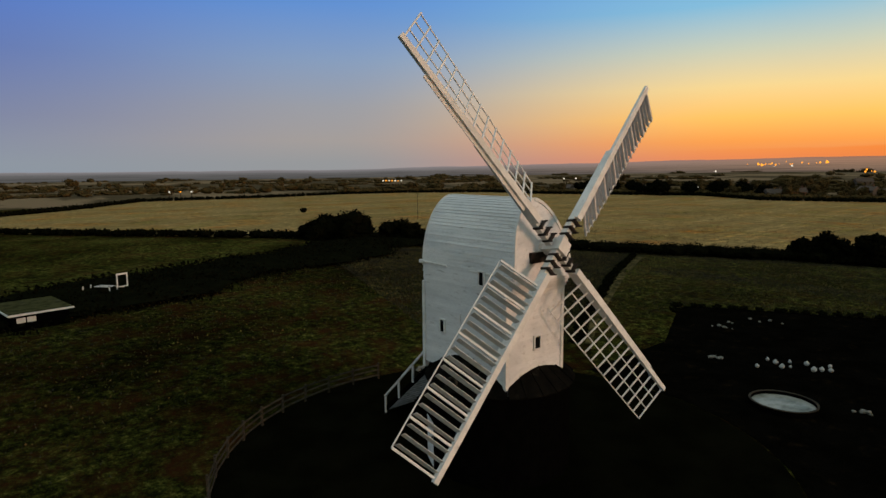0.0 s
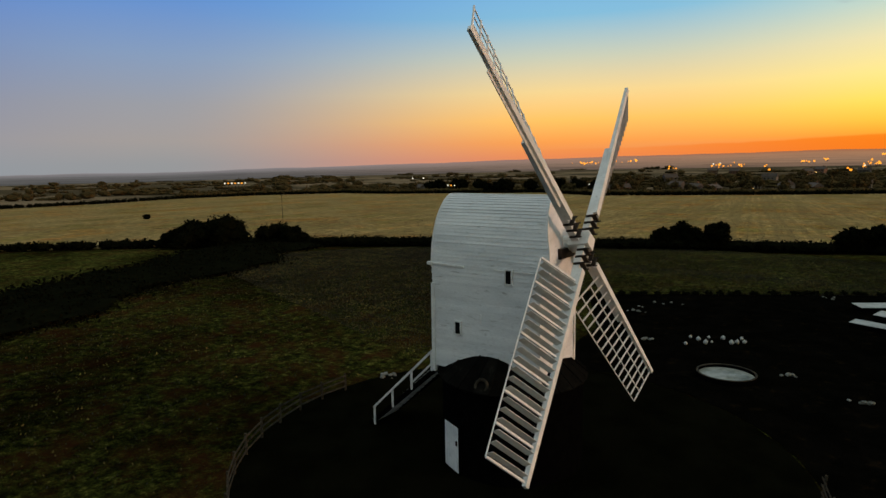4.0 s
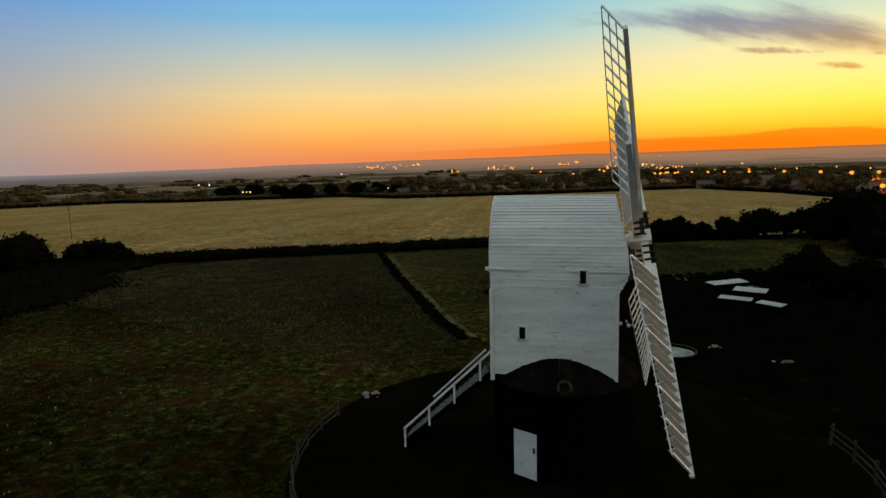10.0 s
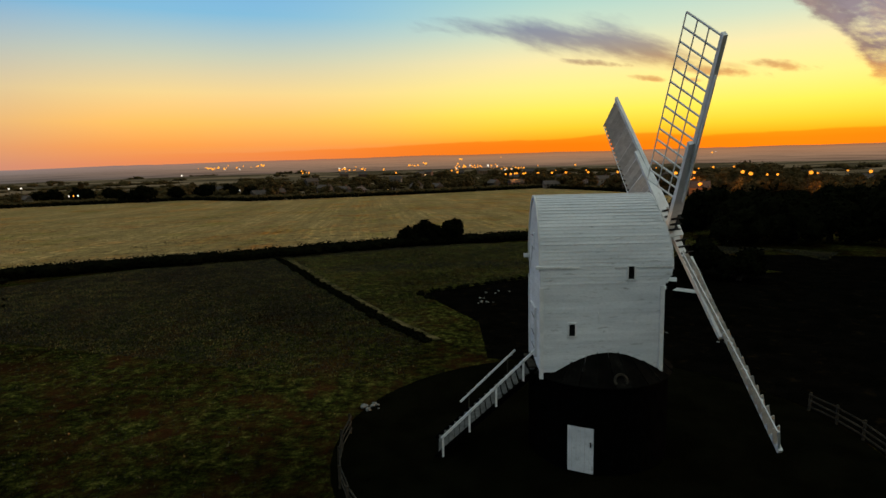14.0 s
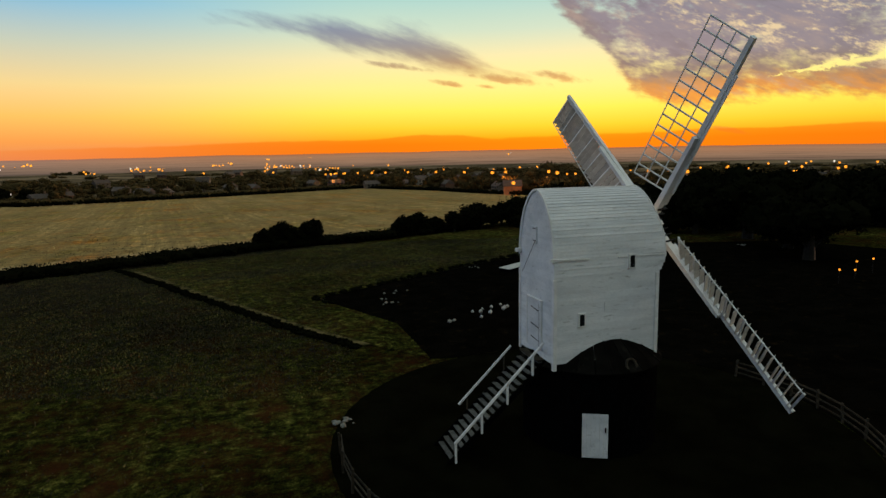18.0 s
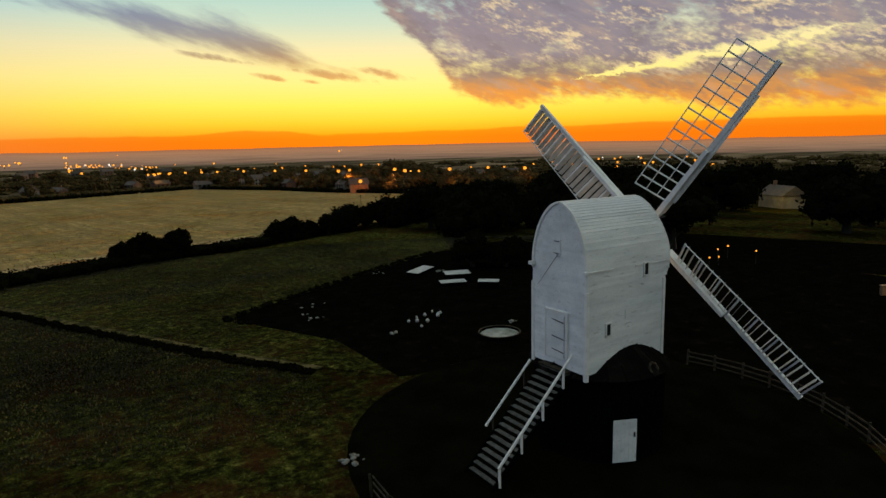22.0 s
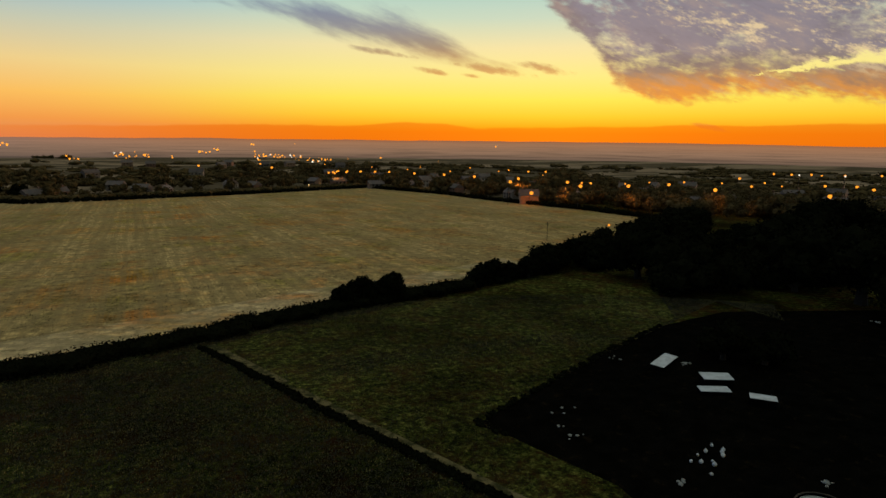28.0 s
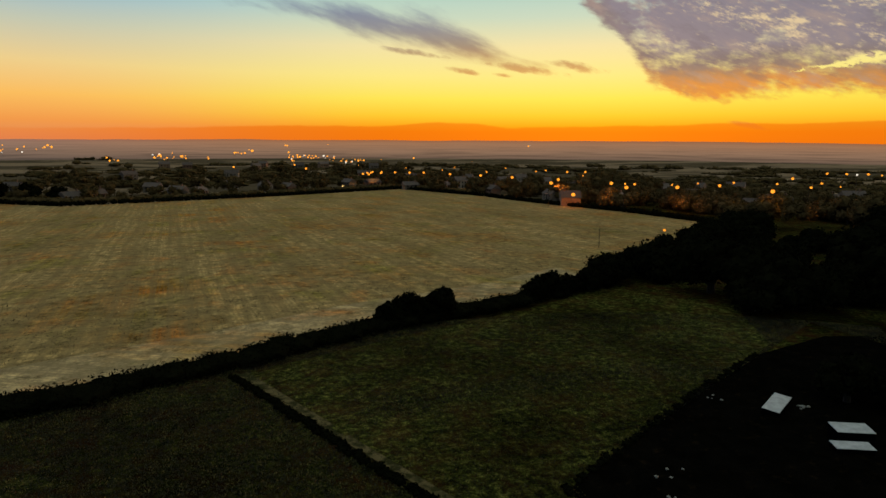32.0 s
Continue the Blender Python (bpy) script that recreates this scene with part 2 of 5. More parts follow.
# ---- materials ----
def material(name, base, second=None, rough=0.8, scale=3.0, fine_scale=30.0, bump=0.15, metal=0.0, per_piece=0.0, stain=None, stain_scale=0.6, stain_at=(0.55, 0.75), stretch=(1, 1, 1), dist=0.02, gloss=0.25):
    m = bpy.data.materials.new(name)
    m.use_nodes = True
    t = m.node_tree
    b = t.nodes["Principled BSDF"]
    tc = t.nodes.new("ShaderNodeTexCoord")
    mp = t.nodes.new("ShaderNodeMapping")
    mp.inputs["Scale"].default_value = stretch
    t.links.new(tc.outputs["Object"], mp.inputs[0])

    def noise_tex(s, d, rgh=0.6):
        n = t.nodes.new("ShaderNodeTexNoise")
        n.inputs["Scale"].default_value, n.inputs["Detail"].default_value, n.inputs["Roughness"].default_value = s, d, rgh
        t.links.new(mp.outputs[0], n.inputs["Vector"])
        return n.outputs[0]

    second = second or tuple(c * 0.7 for c in base)
    n1, n2 = noise_tex(scale, 4), noise_tex(fine_scale, 5, 0.7)
    col = mix(t, smooth(t, n1, 0.35, 0.65), (*base, 1), (*second, 1))
    col = mix(t, math_node(t, "MULTIPLY", smooth(t, n2, 0.4, 0.75), 0.5), col, tuple(c * 0.55 for c in base) + (1,))
    if stain:
        col = mix(t, math_node(t, "MULTIPLY", smooth(t, noise_tex(stain_scale, 6, 0.65), *stain_at), 0.8), col, (*stain, 1))
    if per_piece:
        oi = t.nodes.new("ShaderNodeObjectInfo")
        v = math_node(t, "MULTIPLY_ADD", oi.outputs["Random"], per_piece, 1 - per_piece / 2)
        hs = t.nodes.new("ShaderNodeHueSaturation")
        t.links.new(v, hs.inputs["Value"])
        t.links.new(col, hs.inputs["Color"])
        col = hs.outputs[0]
    t.links.new(col, b.inputs["Base Color"])
    b.inputs["Roughness"].default_value, b.inputs["Metallic"].default_value = rough, metal
    b.inputs["Specular IOR Level"].default_value = gloss
    if bump:
        bp = t.nodes.new("ShaderNodeBump")
        bp.inputs["Strength"].default_value, bp.inputs["Distance"].default_value = bump, dist
        t.links.new(n2, bp.inputs["Height"])
        t.links.new(bp.outputs[0], b.inputs["Normal"])
    return m


def glowing(name, colour, strength):
    m = bpy.data.materials.new(name)
    m.use_nodes = True
    t = m.node_tree
    t.nodes.clear()
    e, o = t.nodes.new("ShaderNodeEmission"), t.nodes.new("ShaderNodeOutputMaterial")
    e.inputs[0].default_value, e.inputs[1].default_value = (*colour, 1), strength
    t.links.new(e.outputs[0], o.inputs[0])
    return m


WHITE = material("white_weatherboard_paint", (0.74, 0.75, 0.76), (0.6, 0.62, 0.64), 0.65, 0.9, 24, 0.3, per_piece=0.1, stain=(0.26, 0.26, 0.25), stain_scale=5.0, stain_at=(0.56, 0.76), stretch=(0.35, 1, 1.6))
WHITE_TRIM = material("white_painted_timber", (0.76, 0.76, 0.75), (0.64, 0.64, 0.63), 0.6, 2, 30, 0.2, stain=(0.34, 0.33, 0.31), stain_scale=3, stain_at=(0.6, 0.78))
CANVAS = material("pale_shutter_paint", (0.62, 0.61, 0.58), (0.5, 0.49, 0.47), 0.7, 3, 30, 0.2, per_piece=0.3)
TAR = material("black_tarred_wall", (0.0025, 0.0025, 0.0025), (0.0015, 0.0015, 0.0015), 0.9, 3, 18, 0.5, gloss=0.0)
FELT = material("dark_roofing_felt", (0.007, 0.0065, 0.0055), (0.004, 0.004, 0.0035), 0.85, 2, 22, 0.6, per_piece=0.6, stain=(0.04, 0.036, 0.028), stain_scale=1.6, stain_at=(0.55, 0.76), gloss=0.0)
IRON = material("black_iron", (0.015, 0.015, 0.015), (0.03, 0.02, 0.015), 0.5, 6, 40, 0.2, metal=0.6)
GLASS_DARK = material("dark_window_pane", (0.008, 0.009, 0.01), None, 0.15, 3, 20, 0.0)
WOOD_GREY = material("weathered_grey_timber", (0.05, 0.042, 0.03), (0.016, 0.014, 0.011), 0.85, 3, 30, 0.4, gloss=0.05, per_piece=0.5, stain=(0.06, 0.06, 0.05), stain_scale=3)
TREAD = material("worn_pale_tread", (0.1, 0.1, 0.095), (0.05, 0.05, 0.047), 0.8, 4, 30, 0.3, per_piece=0.4)
def turf_material(name, level, brown, sheen):
    """Rough grass: tussocks from a hand to some metres wide, dry tips and brown patches."""
    m = material(name, (0.02, 0.02, 0.01), None, 0.95, 0.2, 5, 0.9, dist=0.15, gloss=0.0)
    t = m.node_tree
    b = t.nodes["Principled BSDF"]
    tc = t.nodes.new("ShaderNodeTexCoord")

    def cloud(scale, detail, rgh):
        n = t.nodes.new("ShaderNodeTexNoise")
        n.inputs["Scale"].default_value, n.inputs["Detail"].default_value, n.inputs["Roughness"].default_value = scale, detail, rgh
        t.links.new(tc.outputs["Object"], n.inputs["Vector"])
        return n.outputs[0]

    k = level
    tuss = ramp(t, cloud(1.3, 10, 0.88), [(0.32, (0.002 * k, 0.002 * k, 0.001 * k, 1)), (0.47, (0.009 * k, 0.01 * k, 0.003 * k, 1)), (0.55, (0.04 * k, 0.046 * k, 0.009 * k, 1)), (0.62, (0.15 * k, 0.14 * k, 0.032 * k, 1)), (0.74, (0.34 * k, 0.28 * k, 0.09 * k, 1))])
    tone = mix(t, math_node(t, "MULTIPLY", smooth(t, cloud(0.3, 7, 0.75), 0.42, 0.66), brown), tuss, (0.04 * k, 0.014 * k, 0.006 * k, 1))
    shade = ramp(t, cloud(0.055, 4, 0.6), [(0.36, (0.28, 0.28, 0.28, 1)), (0.64, (1.1, 1.1, 1.1, 1))])
    tone = mix(t, 1.0, tone, shade, "MULTIPLY")
    t.links.new(tone, b.inputs["Base Color"])
    b.inputs["Sheen Weight"].default_value, b.inputs["Sheen Roughness"].default_value = sheen, 0.6
    t.links.new(mix(t, 0.75, (0.5, 0.42, 0.12, 1), mix(t, 1.0, tone, (9, 9, 9, 1), "MULTIPLY")), b.inputs["Sheen Tint"])
    return m


GRASS = turf_material("rough_dusk_grass", 0.92, 0.8, 0.02)
PASTURE = turf_material("dry_pale_pasture", 1.5, 0.45, 0.02)
# Lawn and plot are sunk to near black: dusk shade put into the colour.
LAWN = material("dusk_dark_grass", (0.004, 0.004, 0.002), (0.002, 0.002, 0.001), 0.95, 0.4, 5, 0.7, dist=0.1, gloss=0.0)
PLOT = material("dusk_dark_soil", (0.003, 0.0027, 0.002), (0.0015, 0.0015, 0.001), 0.95, 0.5, 4, 0.8, dist=0.15, stain=(0.012, 0.008, 0.004), stain_scale=0.9, gloss=0.0)
def straw_material(name, turn, pale, dark):
    """Cut straw: drilled rows, wider wheel lines and soft patches."""
    m = material(name, pale, dark, 0.95, 0.05, 1.3, 0.6, stain=tuple(c * k for c, k in zip(pale, (0.5, 0.58, 0.5))), stain_scale=0.05, stretch=(1, 0.4, 1), dist=0.15, gloss=0.0)
    t = m.node_tree
    b = t.nodes["Principled BSDF"]
    old = b.inputs["Base Color"].links[0].from_socket
    tc = t.nodes.new("ShaderNodeTexCoord")
    mot = t.nodes.new("ShaderNodeTexNoise")
    mot.inputs["Scale"].default_value, mot.inputs["Detail"].default_value, mot.inputs["Roughness"].default_value = 0.5, 9, 0.85
    t.links.new(tc.outputs["Object"], mot.inputs["Vector"])
    old = mix(t, 1.0, old, ramp(t, mot.outputs[0], [(0.36, (0.16, 0.16, 0.13, 1)), (0.5, (0.8, 0.8, 0.78, 1)), (0.64, (1.7, 1.6, 1.4, 1))]), "MULTIPLY")
    for scale, tint in ((0.035, (1.12, 0.72, 0.34, 1)), (0.06, (0.66, 0.76, 0.4, 1)), (0.11, (1.2, 0.8, 0.6, 1))):
        n = t.nodes.new("ShaderNodeTexNoise")
        n.inputs["Scale"].default_value, n.inputs["Detail"].default_value, n.inputs["Roughness"].default_value = scale, 6, 0.65
        t.links.new(tc.outputs["Object"], n.inputs["Vector"])
        old = mix(t, math_node(t, "MULTIPLY", smooth(t, n.outputs[0], 0.5, 0.66), 0.8), old, mix(t, 1.0, old, tint, "MULTIPLY"))
    mp = t.nodes.new("ShaderNodeMapping")
    mp.inputs["Rotation"].default_value = (0, 0, radians(turn))
    t.links.new(tc.outputs["Object"], mp.inputs[0])
    for size, amount, wobble in ((0.5, 0.35, 4.0), (0.13, 0.5, 5.0), (0.03, 0.42, 6.0)):
        w = t.nodes.new("ShaderNodeTexWave")
        w.wave_type, w.bands_direction = "BANDS", "X"
        w.inputs["Scale"].default_value, w.inputs["Distortion"].default_value = size, wobble
        w.inputs["Detail"].default_value, w.inputs["Detail Scale"].default_value = 3, 0.25
        t.links.new(mp.outputs[0], w.inputs["Vector"])
        old = mix(t, math_node(t, "MULTIPLY", smooth(t, w.outputs["Fac"], 0.45, 0.95), amount), old, tuple(c * 0.45 for c in pale) + (1,))
    t.links.new(old, b.inputs["Base Color"])
    return m


STRAW = straw_material("straw_stubble", -8, (0.41, 0.295, 0.125), (0.28, 0.205, 0.085))
HEADLAND = straw_material("straw_headland", -62, (0.47, 0.355, 0.18), (0.34, 0.265, 0.13))
MOSS_ROOF = material("mossy_felt_roof", (0.06, 0.06, 0.026), (0.03, 0.03, 0.014), 0.95, 1.2, 9, 0.5, stain=(0.08, 0.08, 0.06), stain_scale=0.8, gloss=0.0)
PATH_GRASS = material("trodden_dry_grass", (0.12, 0.095, 0.042), (0.045, 0.04, 0.016), 0.95, 0.9, 4, 0.6, gloss=0.0, stain=(0.02, 0.022, 0.008), stain_scale=0.9, stain_at=(0.46, 0.6), dist=0.1)
# Pale field strips, with brown evening haze mixed into their colour.
FAR_LAND = material("haze_tinted_farmland", (0.085, 0.065, 0.038), (0.035, 0.03, 0.018), 0.95, 0.012, 0.06, 0.0, stain=(0.23, 0.165, 0.1), stain_scale=0.012, stain_at=(0.46, 0.56), stretch=(0.45, 1, 1), gloss=0.0)
# Near-black leaves: the hedges' dusk gloom is put into the colour.
LEAF = material("dusk_dark_leaves", (0.006, 0.0065, 0.003), (0.0035, 0.004, 0.002), 0.8, 0.8, 5, 0.0, gloss=0.0)
# The same leaves with lamp warmth and distance paleness put in the colour.
LEAF_FAR = material("warm_lit_far_leaves", (0.08, 0.055, 0.022), (0.03, 0.025, 0.011), 0.85, 0.2, 1.5, 0.0, gloss=0.0)
BARK = material("dark_bark", (0.014, 0.012, 0.009), None, 0.9, 4, 20, 0.5)
PALE_SHEET = material("pale_weathered_sheet", (0.42, 0.43, 0.42), (0.3, 0.31, 0.3), 0.5, 1.5, 20, 0.1, stain=(0.28, 0.28, 0.26), stain_scale=1.8)
SCRAP = material("weathered_scraps", (0.18, 0.18, 0.165), (0.1, 0.1, 0.085), 0.8, 2, 14, 0.3)
RENDERED = material("pale_rendered_wall", (0.2, 0.125, 0.075), (0.14, 0.09, 0.055), 0.9, 0.3, 6, 0.2, per_piece=0.5)
PALE_RENDER = material("pale_house_render", (0.2, 0.165, 0.13), (0.12, 0.1, 0.08), 0.9, 0.3, 6, 0.2, per_piece=1.1)
BRICK = material("brown_brick_wall", (0.15, 0.08, 0.05), (0.1, 0.06, 0.04), 0.9, 0.5, 8, 0.2, per_piece=0.5)
ROOFTILE = material("dark_roof_tiles", (0.09, 0.065, 0.05), (0.06, 0.05, 0.045), 0.85, 0.6, 8, 0.3, per_piece=0.5)
SODIUM = glowing("sodium_lamp", (1.0, 0.33, 0.025), 1.55)
AMBER = glowing("amber_far_lamp", (1.0, 0.35, 0.03), 1.6)
COOLWHITE = glowing("white_far_lamp", (0.95, 0.85, 0.7), 1.2)
WARMWIN = glowing("lit_window", (1.0, 0.55, 0.18), 2.5)
YELLOWWIN = glowing("floodlit_yellow", (0.9, 0.75, 0.15), 0.9)
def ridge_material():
    """Distance with evening haze painted into a self-glowing colour: bands of pale and dark country, paler towards the
    skyline.
    """
    m = bpy.data.materials.new("painted_haze_country")
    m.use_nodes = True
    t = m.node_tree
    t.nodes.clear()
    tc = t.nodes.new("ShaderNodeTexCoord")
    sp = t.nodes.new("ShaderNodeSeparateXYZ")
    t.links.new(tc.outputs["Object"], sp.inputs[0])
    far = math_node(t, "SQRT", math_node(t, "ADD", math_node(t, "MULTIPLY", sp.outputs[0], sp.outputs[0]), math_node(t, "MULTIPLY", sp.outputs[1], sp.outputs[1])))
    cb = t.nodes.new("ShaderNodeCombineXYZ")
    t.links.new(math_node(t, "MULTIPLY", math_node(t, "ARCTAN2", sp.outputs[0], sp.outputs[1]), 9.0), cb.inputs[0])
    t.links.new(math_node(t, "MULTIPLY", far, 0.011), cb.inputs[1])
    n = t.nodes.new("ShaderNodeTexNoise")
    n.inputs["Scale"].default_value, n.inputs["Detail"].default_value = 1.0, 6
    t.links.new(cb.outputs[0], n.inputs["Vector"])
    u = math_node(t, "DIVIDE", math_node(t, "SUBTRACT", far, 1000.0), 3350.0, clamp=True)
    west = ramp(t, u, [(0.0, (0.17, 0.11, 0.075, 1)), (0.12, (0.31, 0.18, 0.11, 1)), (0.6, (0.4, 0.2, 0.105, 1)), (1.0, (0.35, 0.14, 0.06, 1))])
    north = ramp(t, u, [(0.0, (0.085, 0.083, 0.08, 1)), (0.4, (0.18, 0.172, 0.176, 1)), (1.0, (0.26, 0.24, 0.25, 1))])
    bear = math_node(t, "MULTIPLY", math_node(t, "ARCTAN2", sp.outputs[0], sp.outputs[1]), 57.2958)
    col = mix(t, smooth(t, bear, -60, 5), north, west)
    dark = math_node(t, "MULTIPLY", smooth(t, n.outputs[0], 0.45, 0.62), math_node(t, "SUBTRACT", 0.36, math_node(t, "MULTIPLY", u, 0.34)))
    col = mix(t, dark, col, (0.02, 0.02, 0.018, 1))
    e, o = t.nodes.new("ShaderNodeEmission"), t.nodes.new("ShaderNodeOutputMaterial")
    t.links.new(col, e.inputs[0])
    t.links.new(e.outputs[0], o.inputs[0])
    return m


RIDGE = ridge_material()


# ---- mesh helpers ----
def mesh_of(name, verts, faces, mat, smooth_shade=False):
    me = bpy.data.meshes.new(name)
    me.from_pydata([tuple(v) for v in verts], [], [tuple(f) for f in faces])
    me.materials.append(mat)
    if smooth_shade:
        me.shade_smooth()
    me.update()
    return me


def thing(name, label, category, group="", kind="", at=(0, 0, 0), turn=0.0, mesh=None):
    ob = new(name, mesh)
    ob.matrix_basis = pose(*at, 0, 0, turn)
    return tagged(ob, label, category, group, kind)


def child(name, me, parent, label="", m=None):
    ob = new(name, me)
    ob.parent = parent
    if m is not None:
        ob.matrix_basis = m
    if label:
        tagged(ob, label)
    return ob


def part(name, bm, mat, parent, label="", m=None, smooth_shade=False):
    me = bpy.data.meshes.new(name)
    bm.to_mesh(me)
    bm.free()
    me.materials.append(mat)
    if smooth_shade:
        me.shade_smooth()
    return child(name, me, parent, label, m)


BOX_FACES = [(0, 3, 2, 1), (4, 5, 6, 7), (0, 1, 5, 4), (1, 2, 6, 5), (2, 3, 7, 6), (3, 0, 4, 7)]


def hexa(pts):
    """A closed six-sided solid from eight corners, bottom ring then top ring."""
    return list(pts), list(BOX_FACES)


def box_data(cx, cy, cz, sx, sy, sz):
    a, b, c = sx / 2, sy / 2, sz / 2
    return hexa([(cx - a, cy - b, cz - c), (cx + a, cy - b, cz - c), (cx + a, cy + b, cz - c), (cx - a, cy + b, cz - c),
                 (cx - a, cy - b, cz + c), (cx + a, cy - b, cz + c), (cx + a, cy + b, cz + c), (cx - a, cy + b, cz + c)])


def bevel_box(sx, sy, sz, r=0.01, centre=(0, 0, 0)):
    bm = bmesh.new()
    bmesh.ops.create_cube(bm, size=1)
    bmesh.ops.scale(bm, vec=(sx, sy, sz), verts=bm.verts)
    bmesh.ops.bevel(bm, geom=bm.edges[:], offset=r, segments=1, affect="EDGES")
    bmesh.ops.translate(bm, vec=centre, verts=bm.verts)
    return bm


def beam_data(a, b, w, h, up=(0, 0, 1), taper=1.0):
    """A squared beam from a to b, w wide and h deep."""
    a, b = Vector(a), Vector(b)
    d = (b - a).normalized()
    s = d.cross(Vector(up))
    s = s.normalized() if s.length > 1e-4 else Vector((1, 0, 0))
    u = s.cross(d).normalized()
    pts = []
    for p, k in ((a, 1.0), (b, taper)):
        for i, j in ((-1, -1), (1, -1), (1, 1), (-1, 1)):
            pts.append(p + s * (i * w / 2 * k) + u * (j * h / 2 * k))
    return hexa(pts)


def merge(*lists):
    v, f = [], []
    for vv, ff in lists:
        n = len(v)
        v += [tuple(p) for p in vv]
        f += [tuple(i + n for i in q) for q in ff]
    return v, f


def sweep(points, w, h, up):
    """One squared strip bent along points."""
    v, f = [], []
    n = len(points)
    for i, p in enumerate(points):
        d = (Vector(points[min(i + 1, n - 1)]) - Vector(points[max(i - 1, 0)])).normalized()
        s = d.cross(Vector(up)).normalized()
        u = s.cross(d).normalized()
        v += [Vector(p) + s * (a * w / 2) + u * (b * h / 2) for a, b in ((-1, -1), (1, -1), (1, 1), (-1, 1))]
    for i in range(n - 1):
        for j in range(4):
            f.append((i * 4 + j, i * 4 + (j + 1) % 4, i * 4 + 4 + (j + 1) % 4, i * 4 + 4 + j))
    f += [(3, 2, 1, 0), tuple(range(4 * n - 4, 4 * n))]
    return v, f


def beam(name, a, b, w, h, mat, parent, label="", up=(0, 0, 1), taper=1.0):
    v, f = beam_data(a, b, w, h, up, taper)
    return child(name, mesh_of(name, v, f, mat), parent, label)


def foliage(rng, clumps, leaves, size, flat=0.9):
    """Many small leaf quads spread over the outsides of lumpy clumps (x, y, z, rx, ry, rz)."""
    c = np.array(clumps, float)
    vol = (c[:, 3] * c[:, 4] + c[:, 4] * c[:, 5] + c[:, 3] * c[:, 5])
    pick = rng.choice(len(c), leaves, p=vol / vol.sum())
    d = rng.normal(size=(leaves, 3))
    d /= np.linalg.norm(d, axis=1)[:, None]
    rad = 0.72 + 0.46 * rng.random(leaves) ** 1.6
    p = c[pick, :3] + d * c[pick, 3:] * rad[:, None]
    a = rng.normal(size=(leaves, 3)); a /= np.linalg.norm(a, axis=1)[:, None]
    b = np.cross(a, d + rng.normal(size=(leaves, 3)) * 0.6); b /= np.linalg.norm(b, axis=1)[:, None]
    s = size * (0.5 + rng.random((leaves, 1)))
    quad = np.stack([p - a * s, p + b * s * 0.6, p + a * s, p - b * s * 0.6], 1).reshape(-1, 3)
    faces = np.arange(leaves * 4).reshape(-1, 4)
    return quad, faces


def core(rng, clumps, shrink=0.86):
    """Rough dark insides for the clumps, so that the sky does not show through everywhere."""
    V, F = [], []
    for x, y, z, rx, ry, rz in clumps:
        bm = bmesh.new()
        bmesh.ops.create_icosphere(bm, subdivisions=1, radius=1)
        n = len(V)
        for v in bm.verts:
            k = shrink * (0.85 + 0.25 * rng.random())
            V.append((x + v.co.x * rx * k, y + v.co.y * ry * k, z + v.co.z * rz * k))
        for f in bm.faces:
            F.append(tuple(n + q.index for q in f.verts))
        bm.free()
    return V, F


def leafy_mesh(name, rng, clumps, leaves, size, mat):
    q, f = foliage(rng, clumps, leaves, size)
    cv, cf = core(rng, clumps)
    v = [tuple(p) for p in q] + cv
    f = [tuple(r) for r in f] + [tuple(i + len(q) for i in r) for r in cf]
    return mesh_of(name, v, f, mat)

# ---- land ----
def skyline(bearing):
    return 0.45 + float(np.interp(bearing + 0.65, [-180, -85, -60, -50, -37, -20, 0, 20, 35, 55, 90, 180], [-0.6, -0.75, -0.72, -0.5, -0.3, 0.05, 0.25, 0.33, 0.33, 0.15, 0.0, -0.6]))


def height(x, y):
    d = math.hypot(x, y)
    if d < 50:
        return 0.0
    k = (skyline(math.degrees(math.atan2(x, y))) + 0.3) / 1.1
    far = float(np.interp(d, [302, 540, 1000, 1500, 2300, 4350], [0, 0.5, 10, 18, 30, 60])) * k
    return float(np.interp(d, [0, 50, 302, 540, 1000, 1500, 2300, 4350], [0, 0, -6.3, -7.7, -6.2, -4.2, -6, -10])) + far


def drape(name, outline, step, lift, mat, label, category, holes=()):
    """A patch of ground inside an outline, laid on the land."""
    bm = bmesh.new()
    vs = [bm.verts.new((x, y, 0)) for x, y in outline]
    bm.faces.new(vs)
    xs, ys = [p[0] for p in outline], [p[1] for p in outline]
    for lo, hi, n in ((min(xs), max(xs), (1, 0, 0)), (min(ys), max(ys), (0, 1, 0))):
        k = lo + step
        while k < hi:
            bmesh.ops.bisect_plane(bm, geom=bm.verts[:] + bm.edges[:] + bm.faces[:], plane_co=(k if n[0] else 0, k if n[1] else 0, 0), plane_no=n)
            k += step
    bmesh.ops.triangulate(bm, faces=bm.faces[:])
    for v in bm.verts:
        v.co.z = height(v.co.x, v.co.y) + lift
    bm.normal_update()
    for f in bm.faces:
        if f.normal.z < 0:
            f.normal_flip()
    me = bpy.data.meshes.new(name)
    bm.to_mesh(me)
    bm.free()
    me.materials.append(mat)
    return thing(name, label, category, kind="structure", mesh=me)


radii = [0, 6, 12, 20, 30, 40, 50, 60, 72, 86, 100, 120, 145, 175, 210, 250, 275, 302, 335, 375, 430, 490, 540, 620, 720, 860, 1000, 1250, 1600, 2000, 2600, 3400, 4300]
V, F = [(0, 0, 0)], []
SEG = 120
for r in radii[1:]:
    for k in range(SEG):
        a = 2 * math.pi * k / SEG
        x, y = r * math.sin(a), r * math.cos(a)
        V.append((x, y, height(x, y) - (5 if r > 1100 else 0)))
